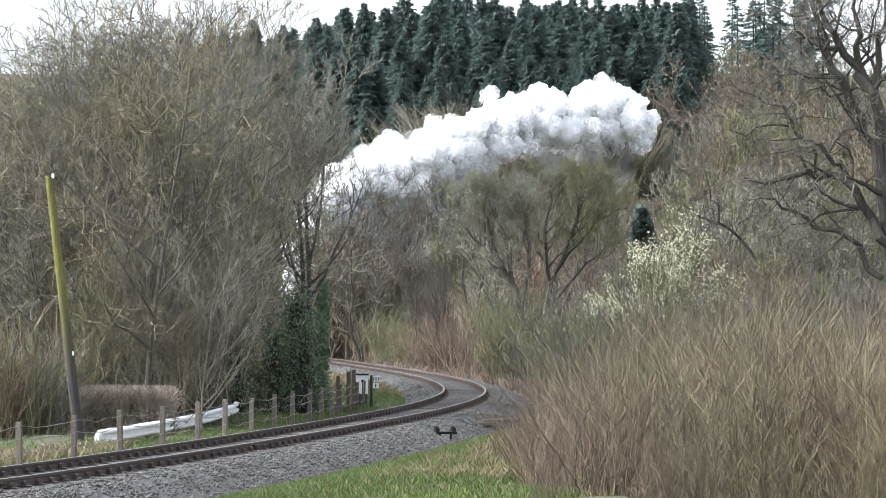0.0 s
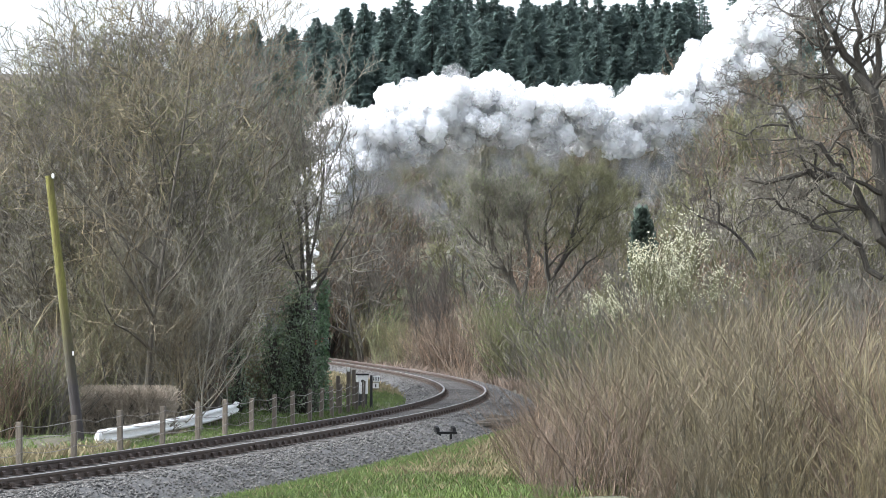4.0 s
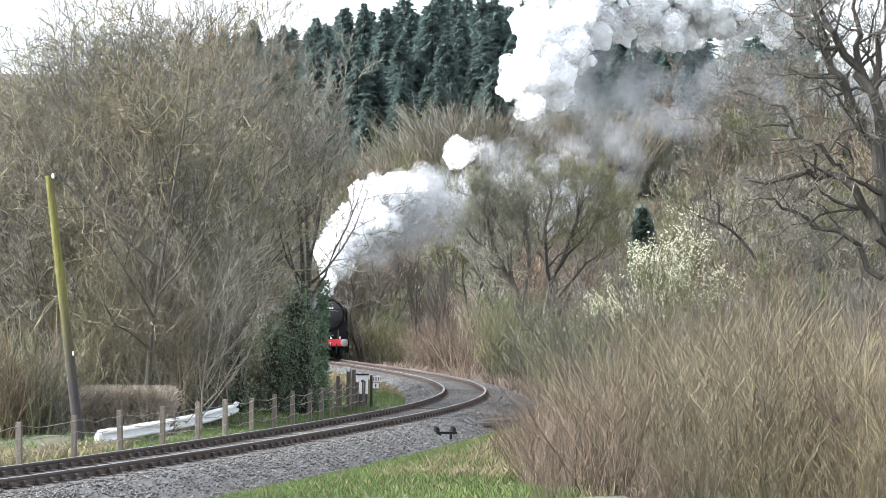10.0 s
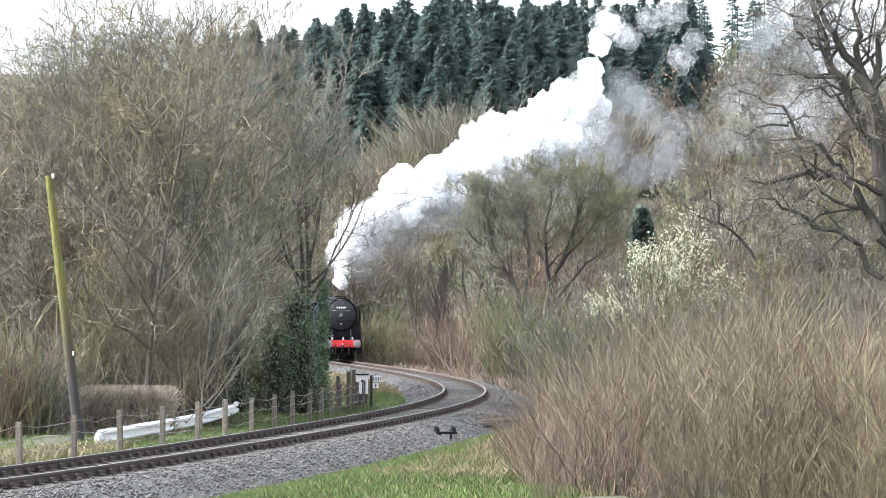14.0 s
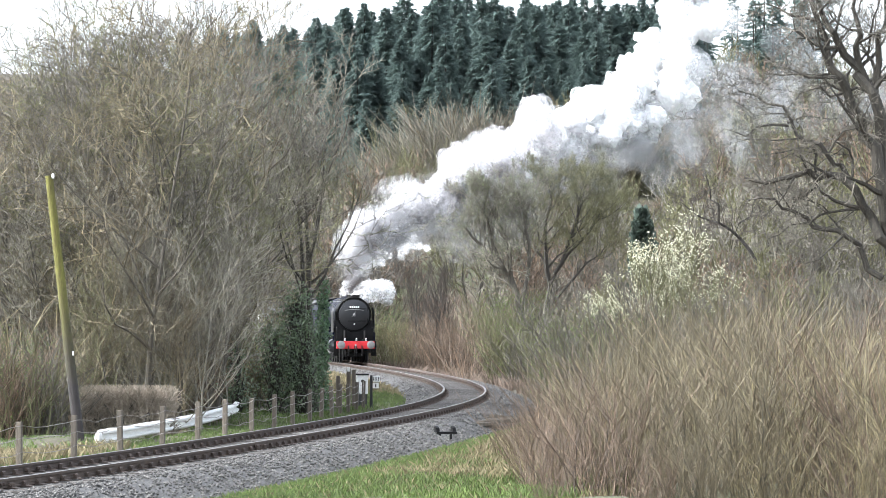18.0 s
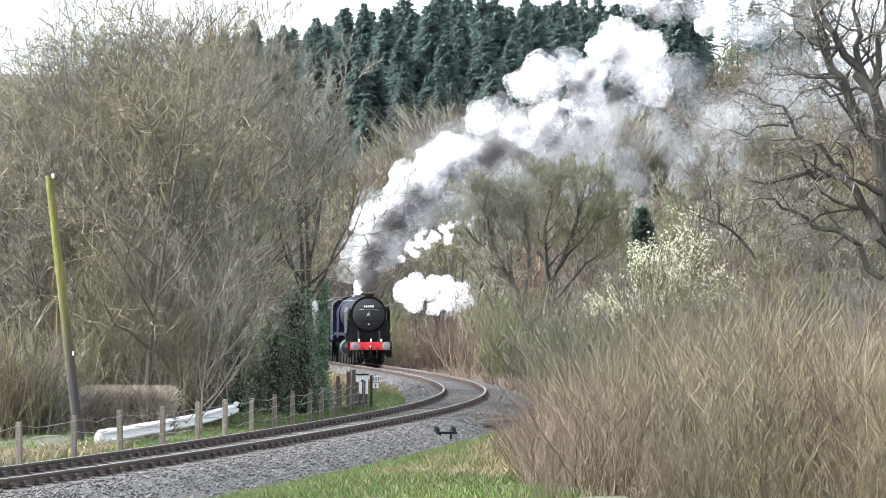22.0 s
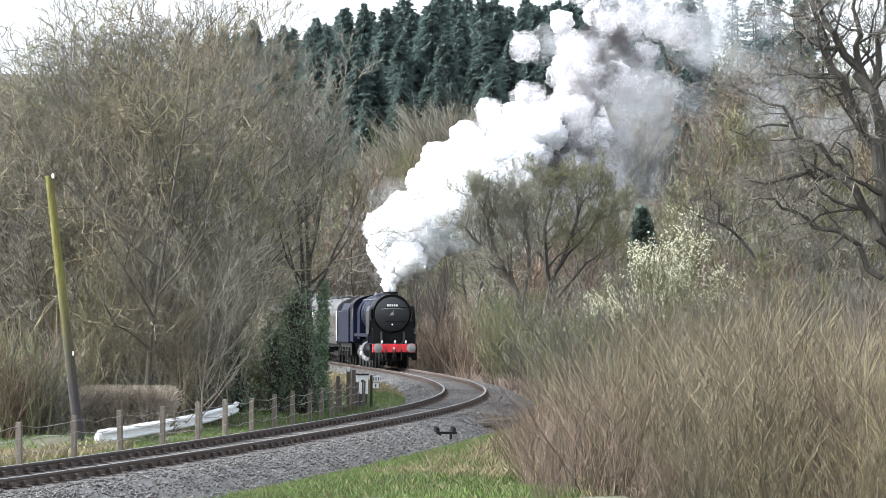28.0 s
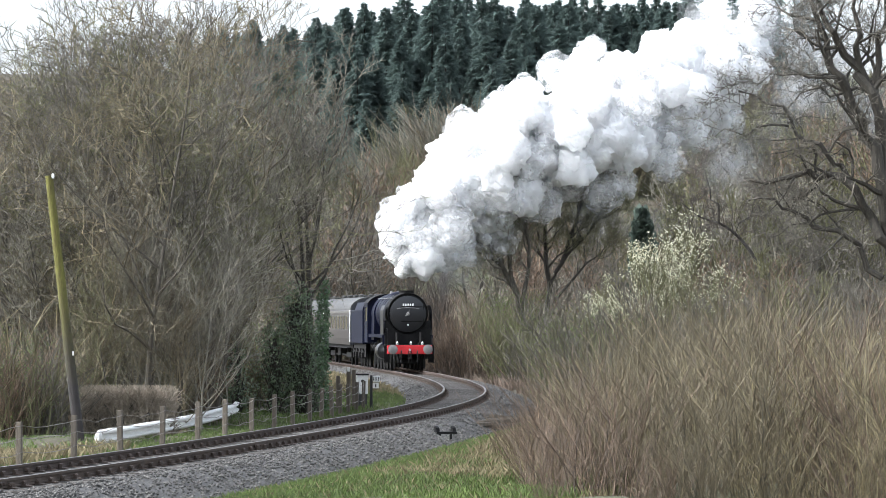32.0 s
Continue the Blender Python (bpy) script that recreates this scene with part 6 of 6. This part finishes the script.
def build_trackside():
    x, y = -2.78, 125.0
    z = gz(x, y)
    C = thing("relay_cabinet", "white lineside equipment cabinet on a pale plinth", "cabinet", pose(x, y, z, 0, 0, 8))
    part("plinth", Buf().box(-0.16, 0.16, -0.16, 0.16, -0.2, 0.42, 0.01), STONE, C)
    body = part("body", Buf().box(-0.19, 0.19, -0.17, 0.17, 0.42, 1.06, 0.012), WHITE, C)
    part("door", Buf().box(-0.165, 0.165, -0.183, -0.168, 0.45, 1.02, 0.004), WHITE, C)
    part("badge", Buf().lathe([(-0.190, 0.001), (-0.190, 0.05), (-0.182, 0.055)], "y", (0.0, 0, 0.86), 14), BLACK, C, "dark oval badge")
    part("roof", Buf().box(-0.23, 0.23, -0.21, 0.21, 1.06, 1.11, 0.015), SOOT, C, "dark overhanging roof")
    x, y = -2.40, 122.0
    z = gz(x, y)
    M = thing("milepost", "black lineside post with white number plates", "milepost", pose(x, y, z, 0, 0, 0))
    part("post", Buf().box(-0.045, 0.045, -0.045, 0.045, -0.2, 1.12, 0.008), BLACK, M)
    for dz, k in ((0.90, 3), (0.68, 1)):
        p = part("number_plate", Buf().box(0.05, 0.29 if k == 3 else 0.25, -0.06, -0.045, dz, dz + 0.19, 0.004), LAMP_WHITE, M, "white plate with dark figures")
        for i in range(k):
            w = 0.085 + i * 0.075 if k == 3 else 0.15
            part("figure", Buf().box(w - 0.018, w + 0.018, -0.066, -0.061, dz + 0.035, dz + 0.155), BLACK, p)
    for x, y, h, cap in ((-3.18, 123.0, 1.35, True), (-3.0, 122.5, 1.30, False), (-3.45, 120.0, 1.1, False)):
        z = gz(x, y)
        S = thing("old_post", "short weathered timber post with a pale cap" if cap else "short weathered timber post", "post", pose(x, y, z))
        part("shaft", Buf().box(-0.07, 0.07, -0.07, 0.07, -0.2, h, 0.01), TIMBER, S)
        if cap:
            part("cap", Buf().box(-0.05, 0.05, -0.08, -0.05, h - 0.12, h + 0.02, 0.005), WHITE, S, "white cap")
    # cast-iron scrap and old timbers on the shoulder
    G = thing("scrap_chair", "rusty cast-iron rail chairs dumped on the ballast", "scrap iron", pose(0.05, 92.6, -0.36, 0, 0, 20))
    part("base", Buf().box(-0.28, 0.3, -0.1, 0.1, 0.0, 0.06, 0.01), SOOT, G)
    for q in (-0.26, 0.18):
        part("jaw", Buf().prism([(-0.09, 0.05), (0.09, 0.05), (0.06, 0.2), (-0.05, 0.16)], q, q + 0.09), SOOT, G)
    for q in (-0.2, 0.1):
        part("leg", Buf().box(q, q + 0.05, -0.12, -0.06, -0.18, 0.02, 0.005), SOOT, G)
    rng = random.Random(2)
    for k in range(9):
        x, y = 1.35 + rng.uniform(-0.55, 0.75), 104.5 + rng.uniform(-3.5, 2.5)
        z = max(gz(x, y), -0.6) + 0.16 + 0.07 * (k % 3)
        T = tagged(part("old_timber", Buf().box(-0.75, 0.75, -0.09, 0.09, -0.05, 0.05, 0.01), TIMBER), "grey weathered timber offcut lying beside the ballast", "timber", "timbers beside the line")
        T.matrix_basis = pose(x, y, z, rng.uniform(-6, 6), rng.uniform(-5, 5), 35 + rng.uniform(-25, 25))


build_trackside()


# ---- loose ballast, sleepers and chairs ----
def build_stones():
    rng = random.Random(14)
    b = Buf()
    zs = sorted(BED)
    for k in range(46000):
        s = 6 + 110 * rng.random() ** 1.35 if k < 36000 else rng.uniform(90, 165)
        o = rng.uniform(1.35, 3.3) if rng.random() < (0.6 if k < 36000 else 0.35) else rng.uniform(-2.5, 1.35)
        x, y, t = on_track(s, o)
        z = float(np.interp(o, [p[0] for p in zs], [p[1] for p in zs])) + rng.uniform(-0.01, 0.05)
        r = rng.uniform(0.016, 0.038)
        c, sn = math.cos(s * 77), math.sin(s * 77)
        p = [(c * r * 1.2, sn * r * 1.2, 0), (-sn * r, c * r, 0.2 * r), (-c * r * 1.1, -sn * r, 0), (sn * r, -c * r, -0.1 * r), (0.2 * r, 0, r * rng.uniform(0.6, 1)), (0, 0, -r)]
        b.add([(x + q[0], y + q[1], z + q[2]) for q in p], [(0, 1, 4), (1, 2, 4), (2, 3, 4), (3, 0, 4), (1, 0, 5), (2, 1, 5), (3, 2, 5), (0, 3, 5)])
    o = part("loose_stones", b, STONES, track, "loose grey crushed stones")
    tagged(o, kind="stuff")


build_stones()


def build_sleepers():
    rng = random.Random(15)
    plank = Buf().box(-1.3, 1.3, -0.125, 0.125, -0.30, -0.165, 0.012).mesh("sleeper", SLEEPER)
    cb = Buf().box(-0.19, 0.19, -0.1, 0.1, -0.166, -0.145, 0.006)
    cb.prism([(-0.07, -0.145), (0.07, -0.145), (0.045, -0.078), (-0.045, -0.078)], -0.105, -0.045)
    cb.prism([(-0.07, -0.145), (0.07, -0.145), (0.045, -0.078), (-0.045, -0.078)], 0.045, 0.105)
    cb.lathe([(-0.1, 0.028), (0.1, 0.025)], "y", (0.072, 0, -0.095), 8)
    cb.smooth = False
    chair = cb.mesh("chair", RUST)
    rest = Buf()
    far = [tuple(v.co) for v in chair.vertices], [tuple(p.vertices) for p in chair.polygons]
    k, s = 0, -6.0
    while s < 200:
        x, y, t = on_track(s)
        a = math.degrees(t) - 90 + rng.gauss(0, 0.5)
        if s < 195:
            o = part("sleeper", plank, None, track)
            o.matrix_basis = pose(x, y, rng.gauss(0, 0.004), 0, 0, a)
        for side in (-0.7525, 0.7525):
            cx, cy, _ = on_track(s, side)
            if 5 < s < 108:
                o = part("chair", chair, None, track)
                o.matrix_basis = pose(cx, cy, 0, 0, 0, a)
            elif s >= 108:
                m = pose(cx, cy, 0, 0, 0, a)
                rest.add([tuple(m @ Vector(v)) for v in far[0]], far[1])
        s += 0.70
    tagged(part("chair_run", rest, RUST, track), kind="stuff")


build_sleepers()


motions()
